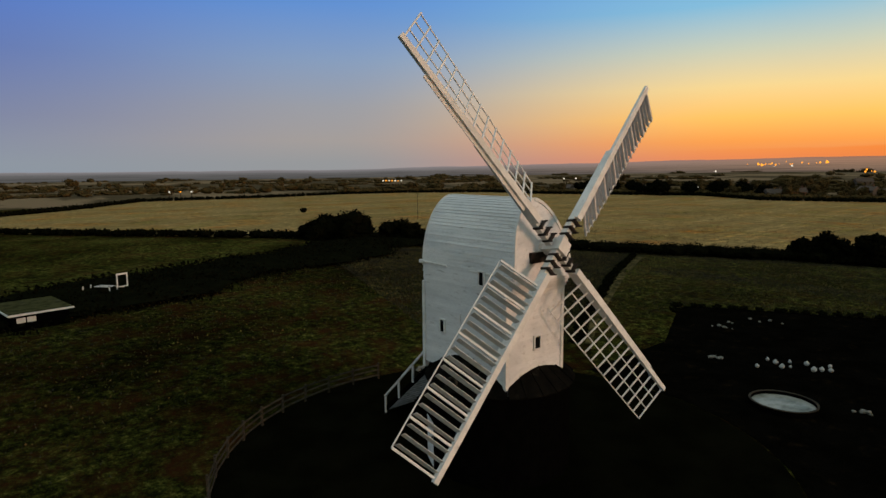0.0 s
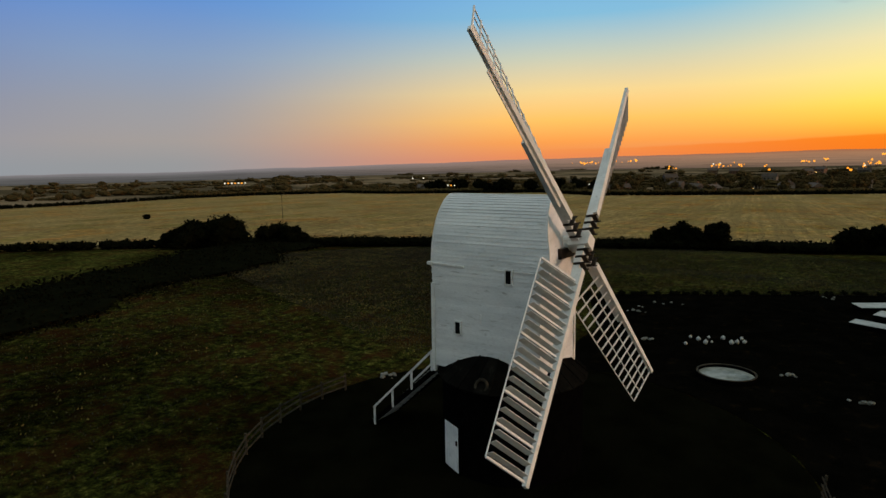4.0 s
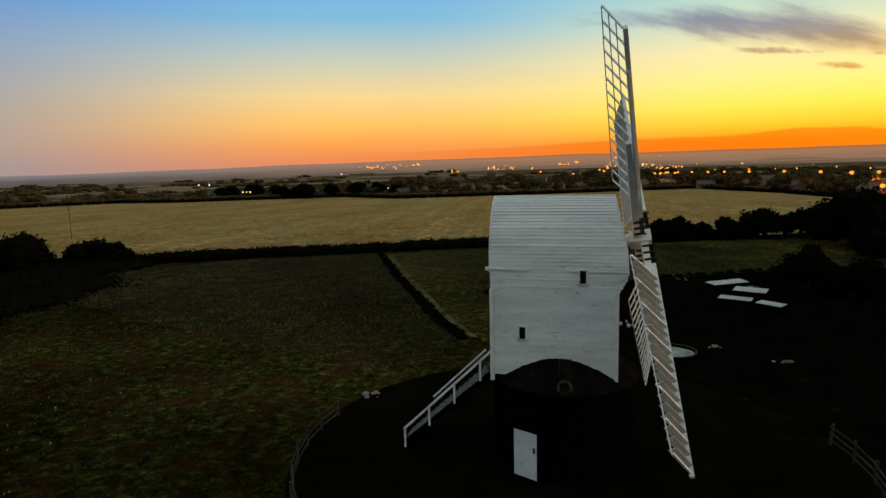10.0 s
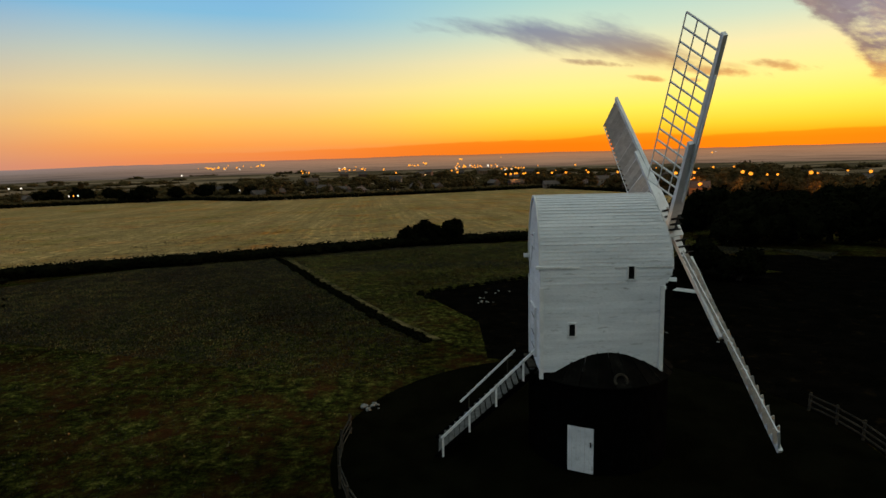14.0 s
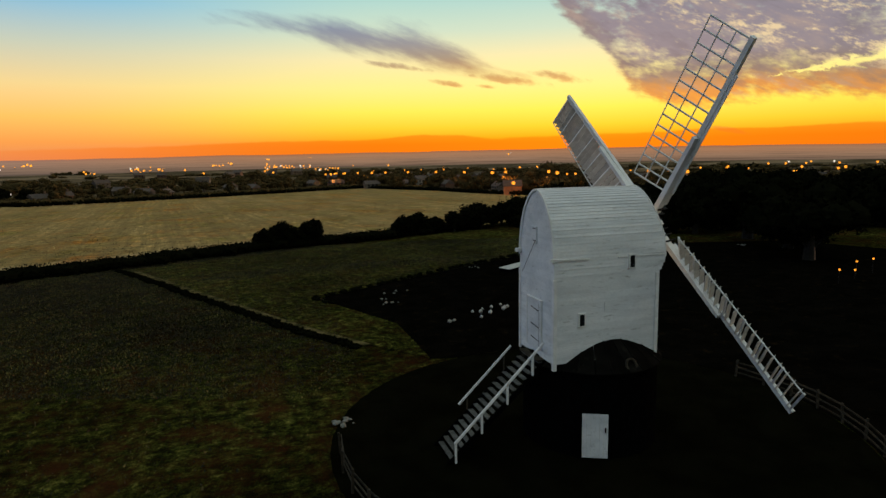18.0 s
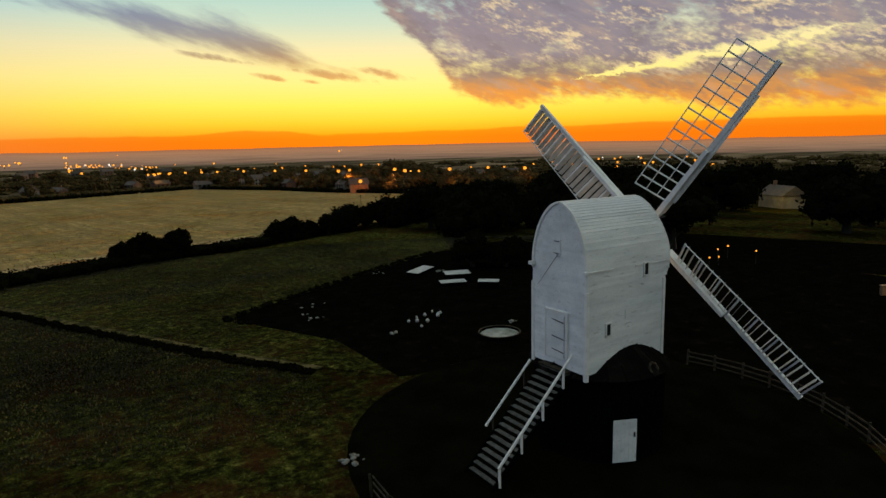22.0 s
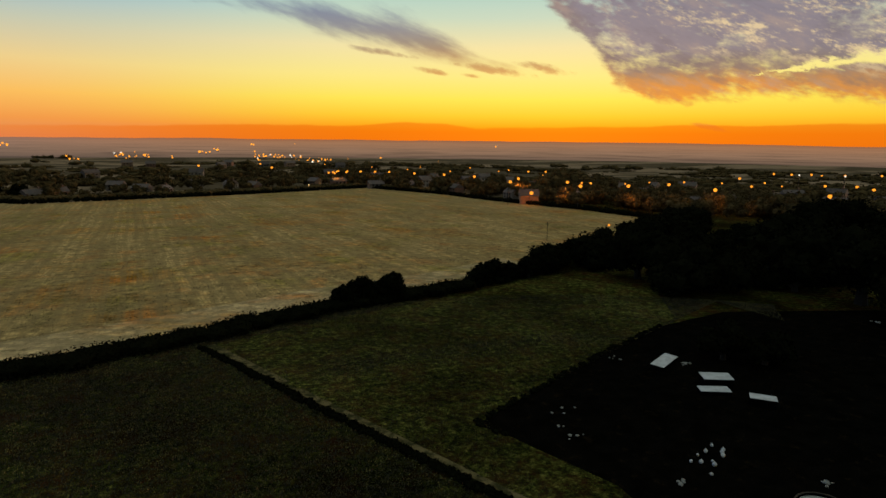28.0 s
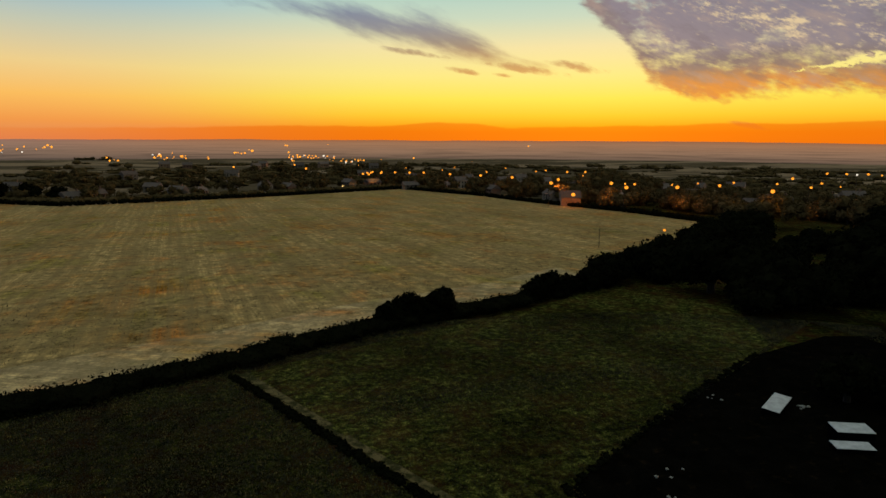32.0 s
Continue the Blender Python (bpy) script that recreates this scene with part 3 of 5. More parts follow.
for k in range(SEG):
    F.append((0, 1 + (k + 1) % SEG, 1 + k))
for i in range(len(radii) - 2):
    for k in range(SEG):
        a, b = 1 + i * SEG + k, 1 + i * SEG + (k + 1) % SEG
        F.append((a, b, b + SEG, a + SEG))
me = mesh_of("ground", V, F, GRASS, True)
me.materials.append(FAR_LAND)
for poly in me.polygons:
    c = poly.center
    poly.material_index = 1 if math.hypot(c[0], c[1]) > 330 else 0
thing("ground", "rolling farmland, rough dark grass at dusk", "ground", kind="structure", mesh=me)

# ridge that closes the view, glowing by itself with its haze painted in
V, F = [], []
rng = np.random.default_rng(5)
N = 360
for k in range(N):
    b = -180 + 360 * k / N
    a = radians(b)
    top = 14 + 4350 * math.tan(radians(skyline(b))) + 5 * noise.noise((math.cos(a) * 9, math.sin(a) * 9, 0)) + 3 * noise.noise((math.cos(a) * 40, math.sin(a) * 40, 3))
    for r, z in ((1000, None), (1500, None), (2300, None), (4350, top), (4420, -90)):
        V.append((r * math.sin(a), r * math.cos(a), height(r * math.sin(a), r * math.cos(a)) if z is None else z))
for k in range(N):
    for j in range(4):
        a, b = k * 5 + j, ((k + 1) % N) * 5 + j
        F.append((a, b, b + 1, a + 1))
thing("backdrop", "far ridge on the skyline, violet-grey haze painted in its colour", "hills", kind="structure", mesh=mesh_of("backdrop", V, F, RIDGE, True))

HEDGE = [(-230, -42), (-143, 2), (-118, 18), (-86, 37.5), (-67, 49.5), (-42, 59), (-33, 62.5), (-15.5, 71.5), (-3.5, 75.5), (7, 79.5), (27, 91), (61, 114), (103, 147), (119, 163)]
FAR_EDGE = [(122, 171), (119, 222), (94, 333), (61, 405), (13, 376), (-35, 349), (-117, 314), (-165, 345), (-258, 299), (-305, 300), (-345, 255), (-362, 204), (-350, 150), (-361, 73), (-263, 0)]
drape("field", HEDGE + FAR_EDGE, 24, 0.12, STRAW, "harvested straw-coloured stubble field behind a hedge", "field")
band = HEDGE[1:11]
drape("headland", [(x, y + 1.2) for x, y in band] + [(x - 1, y + 13) for x, y in reversed(band)], 10, 0.22, HEADLAND, "paler headland of straw along the hedge", "field")
ring = [(11.9 * math.cos(2 * math.pi * k / 48), 11.9 * math.sin(2 * math.pi * k / 48)) for k in range(48)]
STRIP = [(-7.4, 16.4), (-11.0, 22.0), (-16.6, 32.4), (-21.5, 41.5), (-30.2, 59.5)]
PLOT_EDGE = [(-4.1, 12.2), (-4.2, 21.0), (-7.9, 29.2), (-9.6, 31.8), (-7.2, 33.5), (8.8, 42.8), (22.6, 50.2)]
drape("pasture", [(-66, 46), (-61, 28), (-56, 10), (-54, -5), (-58, -30), (-210, -50), (-143, -3), (-118, 13), (-86, 32.5)], 12, 0.05, PASTURE, "rough pale pasture beyond a belt of scrub", "field")
drape("meadow", [(x + 0.3, y - 0.1) for x, y in STRIP] + [(-15, 66), (-3.5, 71), (7, 75), (26, 86), (36, 68), (27, 53)] + [(x, y + 0.1) for x, y in reversed(PLOT_EDGE)], 8, 0.045, PASTURE, "rough meadow between the hedge and the allotment", "field")
drape("lawn", ring, 8, 0.03, LAWN, "round of grass about the windmill, dusk shade in its colour", "lawn")
drape("pavement", [(x + 0.2 + 0.6 * (y - 14) / 45, y + 0.2) for x, y in STRIP] + [(x - 0.2, y - 0.1) for x, y in reversed(STRIP)], 6, 0.06, PATH_GRASS, "narrow trodden strip of dry grass along a hedge", "path")
drape("allotment", PLOT_EDGE + [(36, 54), (64, 48), (78, 10), (60, -20), (20, -14)] + [(12.0 * math.cos(radians(a)), 12.0 * math.sin(radians(a))) for a in range(-42, 106, 12)], 8, 0.04, PLOT, "allotment ground, dusk shade in its colour, with scattered pale things", "allotment")

# ---- windmill ----
mill = thing("windmill", "white weatherboarded post mill with four sails over a black roundhouse", "windmill")
YC, HALF, X0, XF = -0.22, 1.63, -2.785, 2.2
Z0, ZE, ZT = 4.05, 8.45, 11.28


def front_x(z):
    return float(np.interp(z, [0, 7.55, 8.15, 9.2, 11.3], [XF, XF, 2.55, 2.5, 2.0]))


def half_at(z):
    if z <= ZE:
        return HALF
    s = min(1.0, (z - ZE) / (ZT - ZE))
    return HALF * max(0.0, 1 - s ** 2.0) ** 0.56


# outline of one flank, from the bottom to the ridge
flank = [(HALF, Z0 + k * (ZE - Z0) / 30) for k in range(31)]
flank += [(half_at(ZE + (ZT - ZE) * math.sin(k * math.pi / 2 / 26)), ZE + (ZT - ZE) * math.sin(k * math.pi / 2 / 26)) for k in range(1, 27)]
lens = [0.0]
for p, q in zip(flank, flank[1:]):
    lens.append(lens[-1] + math.dist(p, q))


def at_len(s):
    return float(np.interp(s, lens, [p[0] for p in flank])), float(np.interp(s, lens, [p[1] for p in flank]))


# solid inside of the body
sect = [(-h, z) for h, z in flank[::3]] + [(h, z) for h, z in reversed(flank[::3])]
V, F = [], []
IN = 0.05
for end in (0, 1):
    for h, z in sect:
        V.append((X0 + IN if end == 0 else front_x(z) - IN, YC + h * (1 - IN / HALF), z - (0.04 if z > ZE else 0)))
n = len(sect)
F = [tuple(range(n)), tuple(reversed(range(n, 2 * n)))] + [(k, k + n, (k + 1) % n + n, (k + 1) % n) for k in range(n)]
buck = child("body", mesh_of("body", V, F, WHITE_TRIM), mill, "white boarded timber body with a rounded roof")
rng = np.random.default_rng(11)
COURSE = 0.148
count = int(lens[-1] / COURSE)
for side in (-1, 1):
    for k in range(count):
        s0, s1 = k * COURSE, min(lens[-1], (k + 1) * COURSE + 0.012)
        (h0, z0), (h1, z1) = at_len(s0), at_len(s1)
        nx, nz = (z1 - z0), -(h1 - h0)
        ln = math.hypot(nx, nz)
        nx, nz = nx / ln, nz / ln
        lo, hi, th = 0.026 + rng.uniform(-0.004, 0.008), 0.008, 0.018
        xa, xb = X0 - rng.uniform(0.0, 0.035), front_x((z0 + z1) / 2) + rng.uniform(0.0, 0.03)
        ring8 = []
        for x in (xa, xb):
            for h, z, o in ((h0, z0, lo - th), (h0, z0, lo), (h1, z1, hi), (h1, z1, hi - th)):
                ring8.append((x, YC + side * (h + nx * o), z + nz * o))
        v, f = hexa(ring8)
        child("weatherboard", mesh_of("weatherboard", v, f, WHITE), buck)
for end in (0, 1):
    z = Z0
    while z < ZT - 0.1:
        z1 = min(z + COURSE + 0.012, ZT)
        ha, hb = half_at(z) - 0.004, half_at(z1) - 0.004
        pts = []
        for zz, hh, o in ((z, ha, 0.021), (z1, hb, 0.006)):
            x = (X0 - o) if end == 0 else front_x(zz) + o
            back = x + (0.02 if end == 0 else -0.02)
            pts += [(x, YC - hh, zz), (x, YC + hh, zz), (back, YC + hh, zz), (back, YC - hh, zz)]
        v, f = hexa(pts)
        child("weatherboard", mesh_of("weatherboard", v, f, WHITE), buck)
        z += COURSE


def corner_post(x, y):
    v, f = box_data(x, y, (Z0 + 7.6) / 2 - 0.12, 0.16, 0.16, 7.6 - Z0 + 0.3)
    child("corner_post", mesh_of("corner_post", v, f, WHITE_TRIM), buck)


for x in (X0 + 0.03, XF - 0.03):
    for s in (-1, 1):
        corner_post(x, YC + s * (HALF - 0.01))
# eaves rail along each flank, with its worn end blocks
for s in (-1, 1):
    beam("eaves_rail", (X0 - 0.1, YC + s * (HALF + 0.035), 8.47), (-1.2, YC + s * (HALF + 0.035), 8.43), 0.06, 0.07, WHITE_TRIM, buck)
    beam("eaves_rail", (0.2, YC + s * (HALF + 0.032), 8.42), (front_x(8.4) + 0.05, YC + s * (HALF + 0.032), 8.42), 0.05, 0.05, WHITE_TRIM, buck)
    child("rail_block", mesh_of("rail_block", *box_data(X0 - 0.1, YC + s * (HALF + 0.04), 8.47, 0.2, 0.14, 0.13), WHITE_TRIM), buck)
# ridge capping
beam("ridge_cap", (X0 - 0.03, YC, ZT + 0.02), (2.03, YC, ZT + 0.02), 0.22, 0.04, WHITE_TRIM, buck)
# rounded barge boards at both ends of the roof
for end in (0, 1):
    for s in (-1, 1):
        pts = [(h, z) for h, z in flank if z >= ZE - 0.2][::2]
        line = [(X0 - 0.045 if end == 0 else front_x(z) + 0.045, YC + s * max(0.012, h - 0.03), z) for h, z in pts]
        child("barge_board", mesh_of("barge_board", *sweep(line, 0.11, 0.05, (1, 0, 0)), WHITE_TRIM), buck)


def mill_window(x, y, z, w, h, face):
    """A small dark window: face 'y' on the flank, 'x' on the front."""
    if face == "y":
        v, f = box_data(x, y - 0.01, z, w, 0.1, h)
    else:
        v, f = box_data(x + 0.01, y, z, 0.1, w, h)
    win = child("window", mesh_of("window", v, f, GLASS_DARK), buck, "small dark window with a pale frame")
    t = 0.055
    for name, dx, dz, sx, sz in (("window_frame", -w / 2 - t / 2, 0, t, h + 2 * t), ("window_frame", w / 2 + t / 2, 0, t, h + 2 * t), ("window_frame", 0, h / 2 + t / 2, w, t), ("window_sill", 0, -h / 2 - t / 2, w + 0.16, t)):
        if face == "y":
            v, f = box_data(x + dx, y - 0.03, z + dz, sx, 0.12, sz)
        else:
            v, f = box_data(x + 0.03, y + dx, z + dz, 0.12, sx, sz)
        child(name, mesh_of(name, v, f, WHITE_TRIM), win)


YS = YC - HALF
mill_window(-1.5, YS, 5.85, 0.24, 0.5, "y")
mill_window(0.88, YS, 8.2, 0.24, 0.52, "y")
mill_window(-1.5, YC + HALF + 0.02, 5.85, 0.24, 0.5, "y")
mill_window(XF, -0.15, 5.62, 0.3, 0.48, "x")
v, f = box_data(-0.4, YS - 0.035, 6.35, 0.05, 0.03, 0.4)
child("cover_strip", mesh_of("cover_strip", v, f, WHITE_TRIM), buck)

# tail door with iron hinges, and the hatch above it
XT = X0 - 0.035
tail_door = child("door", mesh_of("door", *box_data(XT - 0.02, -0.16, 5.45, 0.06, 1.3, 2.1), WHITE), buck, "closed white boarded tail door with three iron hinges")
for z in (4.75, 5.35, 6.1):
    beam("hinge", (XT - 0.058, -0.62, z - 0.02), (XT - 0.058, 0.1, z + 0.05), 0.02, 0.035, IRON, tail_door)
child("door_gap", mesh_of("door_gap", *box_data(XT - 0.052, -0.66, 5.45, 0.01, 0.025, 1.9), IRON), tail_door)
for y, w, z, h in ((-0.83, 0.06, 5.45, 2.15), (0.51, 0.06, 5.45, 2.15)):
    child("door_post", mesh_of("door_post", *box_data(XT - 0.03, y, z, 0.09, w, h), WHITE_TRIM), tail_door)
child("door_head", mesh_of("door_head", *box_data(XT - 0.03, -0.16, 6.54, 0.08, 1.44, 0.06), WHITE_TRIM), tail_door)
hatch = child("hatch", mesh_of("hatch", *box_data(XT - 0.015, -0.12, 9.35, 0.05, 0.46, 0.72), WHITE), buck, "small closed white hatch with iron hinges")
for z in (9.1, 9.62):
    child("hinge", mesh_of("hinge", *box_data(XT - 0.05, -0.16, z, 0.02, 0.34, 0.03), IRON), hatch)
beam("hatch_prop", (XT - 0.06, -0.28, 9.1), (XT - 0.06, 1.0, 7.55), 0.014, 0.014, WOOD_GREY, buck)
beam("tail_beam", (X0 - 0.28, YC + HALF - 0.1, 8.5), (X0 + 0.2, YC + HALF - 0.1, 8.5), 0.16, 0.16, WHITE_TRIM, buck)

# ---- roundhouse ----
RW, RE = 3.0, 3.2
wall_bm = bmesh.new()
bmesh.ops.create_cone(wall_bm, cap_ends=True, segments=48, radius1=RW, radius2=RW, depth=3.8)
bmesh.ops.translate(wall_bm, vec=(0, 0, 1.9), verts=wall_bm.verts)
house = part("roundhouse_wall", wall_bm, TAR, mill, "black tarred round brick wall")
PANELS = 28
for k in range(PANELS):
    a0, a1 = 2 * math.pi * k / PANELS, 2 * math.pi * (k + 1) / PANELS - 0.012
    lift = rng.uniform(0, 0.012)
    pts = []
    for up in (0.0, 0.05):
        pts += [(RE * math.cos(a0), RE * math.sin(a0), 3.76 + up + lift), (RE * math.cos(a1), RE * math.sin(a1), 3.76 + up + lift),
                (1.0 * math.cos(a1), 1.0 * math.sin(a1), 5.5 + up + lift), (1.0 * math.cos(a0), 1.0 * math.sin(a0), 5.5 + up + lift)]
    v, f = hexa(pts)
    panel = child("roof_panel", mesh_of("roof_panel", v, f, FELT), house)
    am = a0 - 0.006
    if k % 2 == 0:
        beam("roof_batten", (RE * math.cos(am), RE * math.sin(am), 3.83), (1.05 * math.cos(am), 1.05 * math.sin(am), 5.52), 0.05, 0.05, FELT, house)
DA = math.atan2(-0.904, -0.428)
mdoor = Matrix.Rotation(DA, 4, "Z")
rdoor = child("roundhouse_door", mesh_of("roundhouse_door", *box_data(RW + 0.02, 0, 1.07, 0.07, 1.06, 1.94), WHITE), house, "closed white plank door", mdoor)
for k in range(1, 6):
    child("plank_joint", mesh_of("plank_joint", *box_data(RW + 0.054, -0.53 + k * 1.06 / 6, 1.07, 0.006, 0.012, 1.9), CANVAS), rdoor)
child("door_handle", mesh_of("door_handle", *box_data(RW + 0.08, 0.42, 1.35, 0.06, 0.06, 0.2), IRON), rdoor)
for y in (-0.6, 0.6):
    child("door_frame", mesh_of("door_frame", *box_data(RW, y, 1.09, 0.12, 0.1, 2.1), TAR), rdoor)
child("door_frame", mesh_of("door_frame", *box_data(RW, 0, 2.1, 0.12, 1.3, 0.1), TAR), rdoor)
# pale wreath-shaped vent on the roof
wb = bmesh.new()
R1, R2 = 0.25, 0.06
grid = []
for i in range(18):
    a = 2 * math.pi * i / 18
    row = []
    for j in range(8):
        b = 2 * math.pi * j / 8
        row.append(wb.verts.new(((R1 + R2 * math.cos(b)) * math.cos(a), (R1 + R2 * math.cos(b)) * math.sin(a), R2 * math.sin(b))))
    grid.append(row)
for i in range(18):
    for j in range(8):
        wb.faces.new((grid[i][j], grid[(i + 1) % 18][j], grid[(i + 1) % 18][(j + 1) % 8], grid[i][(j + 1) % 8]))
part("vent_ring", wb, WOOD_GREY, house, "grey weathered ring-shaped vent on the roof", pose(0.25, -2.93, 4.02, 62, 0, 5), True)

# ---- sails ----
HUB = Vector((3.08, -0.1, 9.5))
TILT = radians(8.1)
AX = Vector((math.cos(TILT), 0, math.sin(TILT)))
UPV = Vector((-math.sin(TILT), 0, math.cos(TILT)))
SIDE = Vector((0, 1, 0))
R = 9.4


def cyl_data(a, b, r0, r1, n=14):
    a, b = Vector(a), Vector(b)
    d = (b - a).normalized()
    s = d.orthogonal().normalized()
    u = d.cross(s)
    v = [p + (s * math.cos(2 * math.pi * k / n) + u * math.sin(2 * math.pi * k / n)) * r for p, r in ((a, r0), (b, r1)) for k in range(n)]
    f = [(k, (k + 1) % n, (k + 1) % n + n, k + n) for k in range(n)] + [tuple(reversed(range(n))), tuple(range(n, 2 * n))]
    return v, f


child("windshaft", mesh_of("windshaft", *cyl_data(HUB - AX * 1.6, HUB + AX * 0.1, 0.3, 0.28), WHITE_TRIM), mill, "white painted windshaft")
child("poll_end", mesh_of("poll_end", *beam_data(HUB - AX * 0.42, HUB + AX * 0.42, 0.54, 0.54, up=UPV.lerp(SIDE, 0.47)), WHITE_TRIM), mill, "pale square canister at the sail hub")
# Added black block, standing in for the dark opening behind the hub.
child("weather_beam", mesh_of("weather_beam", *box_data(2.5, YC, 9.1, 0.3, 1.5, 0.4), IRON), mill, "black block behind the sails in place of a dark opening")


def sail(angle, shuttered, layer, R=9.4, shutter_tilt=0.65):
    """One sail: angle from the upright towards +y."""
    d = (UPV * math.cos(radians(angle)) + SIDE * math.sin(radians(angle))).normalized()
    t = (-UPV * math.sin(radians(angle)) + SIDE * math.cos(radians(angle))).normalized()
    base = HUB + AX * layer
    whip = child("sail", mesh_of("sail", *merge(beam_data(base - d * 0.3, base + d * 5.2, 0.3, 0.3, up=AX, taper=0.6),
                 beam_data(base + AX * 0.2 + d * 1.4, base + AX * 0.2 + d * R, 0.27, 0.18, up=AX, taper=0.75)), WHITE_TRIM), mill,
                 "white shuttered sail" if shuttered else "white open lattice sail")

    def weather(r):
        w = radians(float(np.interp(r, [2, R], [28, 17])))
        return (t * math.cos(w) - AX * math.sin(w)).normalized()

    wide, r0, r1 = 1.75, 2.0, R - 0.12
    face = base + AX * 0.2
    if shuttered:
        bays = 7
        rs = [r0 + (r1 - r0) * k / bays for k in range(bays + 1)]
        for k, r in enumerate(rs):
            beam("sail_bar", face + d * r, face + d * r + weather(r) * wide, 0.075, 0.07, WHITE_TRIM, whip, up=AX)
        for k in range(bays):
            for j in range(3):
                r = rs[k] + (rs[k + 1] - rs[k]) * (j + 0.62) / 3.1
                wv = weather(r)
                nrm = d.cross(wv).normalized()
                tilt = shutter_tilt
                dd = (d * math.cos(tilt) + nrm * math.sin(tilt))
                a, b = face + d * r + wv * 0.12, face + d * r + wv * (wide - 0.08)
                v, f = beam_data(a, b, 0.26, 0.018, up=d.cross(wv) * math.cos(tilt) - d * math.sin(tilt))
                child("shutter", mesh_of("shutter", v, f, CANVAS), whip)
        lath_at = (0.06, 1.0)
    else:
        bars = 15
        rs = [r0 + (r1 - r0) * k / (bars - 1) for k in range(bars)]
        for r in rs:
            beam("sail_bar", face + d * r, face + d * r + weather(r) * (wide + 0.03), 0.055, 0.05, WHITE_TRIM, whip, up=AX)
        lath_at = (0.36, 0.68, 1.0)
    for u in lath_at:
        line = [face + d * q + weather(q) * wide * u - AX * 0.03 for q in (r0 + (r1 - r0) * k / 8 for k in range(9))]
        child("sail_lath", mesh_of("sail_lath", *sweep(line, 0.036, 0.034, AX), WHITE_TRIM), whip)
    if not shuttered:
        beam("leading_board", face + d * 2.2 - t * 0.17 - AX * 0.04, face + d * (R - 1.4) - t * 0.15 - AX * 0.04, 0.2, 0.03, WHITE_TRIM, whip, up=AX)
    # iron clamps by the hub
    for r in (0.52, 0.86, 1.2):
        child("clamp", mesh_of("clamp", *beam_data(base + AX * 0.1 + d * (r - 0.03), base + AX * 0.1 + d * (r + 0.03), 0.4, 0.42, up=AX), IRON), whip)
        for s in (-1, 1):
            child("clamp_bolt", mesh_of("clamp_bolt", *beam_data(base + d * r + t * s * 0.2, base + d * r + t * s * 0.2 + AX * 0.38, 0.04, 0.04, up=d), IRON), whip)
    return whip


sail(-42.3, False, -0.12, 9.58)
sail(46.2, True, 0.12, 9.3, 0.95)
sail(137.7, False, -0.12)
sail(-133.0, True, 0.12, 9.6, 1.35)

# ---- tail ladder ----
ladder = thing("ladder", "white timber steps with handrails up to the mill's tail door", "stairs")
TOPX, TOPZ, FOOTX = -3.0, 3.95, -7.25
for y in (-1.12, 0.72):
    beam("stringer", (FOOTX, y, 0.0), (TOPX + 0.25, y, TOPZ), 0.07, 0.22, TAR, ladder)
    if y > 0:
        beam("handrail", (-6.1, y + 0.06, 1.75), (-3.55, y + 0.06, 4.2), 0.07, 0.08, WHITE_TRIM, ladder, "short white handrail")
        for x, z in ((-5.7, 2.13), (-3.9, 3.86)):
            beam("rail_post", (x, y + 0.06, z - 0.95), (x, y + 0.06, z), 0.06, 0.06, WOOD_GREY, ladder, up=(1, 0, 0))
        continue
    beam("handrail", (-6.97, y - 0.06 * (1 if y < 0 else -1), 0.92), (-2.9, y - 0.06 * (1 if y < 0 else -1), 4.82), 0.08, 0.09, WHITE_TRIM, ladder, "white handrail")
    for k in range(4):
        u = k / 3
        x, z = -6.92 + u * 3.5, 0.95 + u * 3.37
        beam("rail_post", (x, y - 0.06 * (1 if y < 0 else -1), z - 0.88), (x, y - 0.06 * (1 if y < 0 else -1), z), 0.08, 0.08, WHITE_TRIM, ladder, up=(1, 0, 0))
for k in range(18):
    u = (k + 0.6) / 18
    child("tread", mesh_of("tread", *box_data(FOOTX + 0.1 + u * (TOPX - FOOTX), -0.2, 0.06 + u * TOPZ, 0.22, 1.72, 0.04), TREAD), ladder)
child("landing", mesh_of("landing", *box_data(-2.98, -0.2, 4.02, 0.36, 1.8, 0.06), WOOD_GREY), ladder)

# ---- round fence ----
fence = thing("fence", "weathered grey post and rail fence round the windmill", "fence")
POSTS = 44
FR = 11.7
def fence_pt(k, r=FR):
    a = 2 * math.pi * k / POSTS
    return 0.2 + r * math.cos(a), -0.3 + r * math.sin(a)
post_me = mesh_of("post", *beam_data((0, 0, -0.02), (0, 0, 1.0), 0.1, 0.09, up=(1, 0, 0)), WOOD_GREY)
for k in range(POSTS):
    if 3 <= k <= 20:
        continue
    x, y = fence_pt(k)
    child("post", post_me, fence, "", pose(x, y, 0, random.uniform(-3, 3), random.uniform(-3, 3), 360 * k / POSTS))
    if k == 2:
        continue
    xa, ya = fence_pt(k, FR - 0.07)
    xb, yb = fence_pt(k + 1, FR - 0.07)
    for z in (0.3, 0.6, 0.9):
        j = random.uniform(-0.03, 0.03)
        beam("rail", (xa, ya, z + j), (xb, yb, z + random.uniform(-0.03, 0.03)), 0.035, 0.08, WOOD_GREY, fence)

# ---- hedges ----
rng = np.random.default_rng(21)


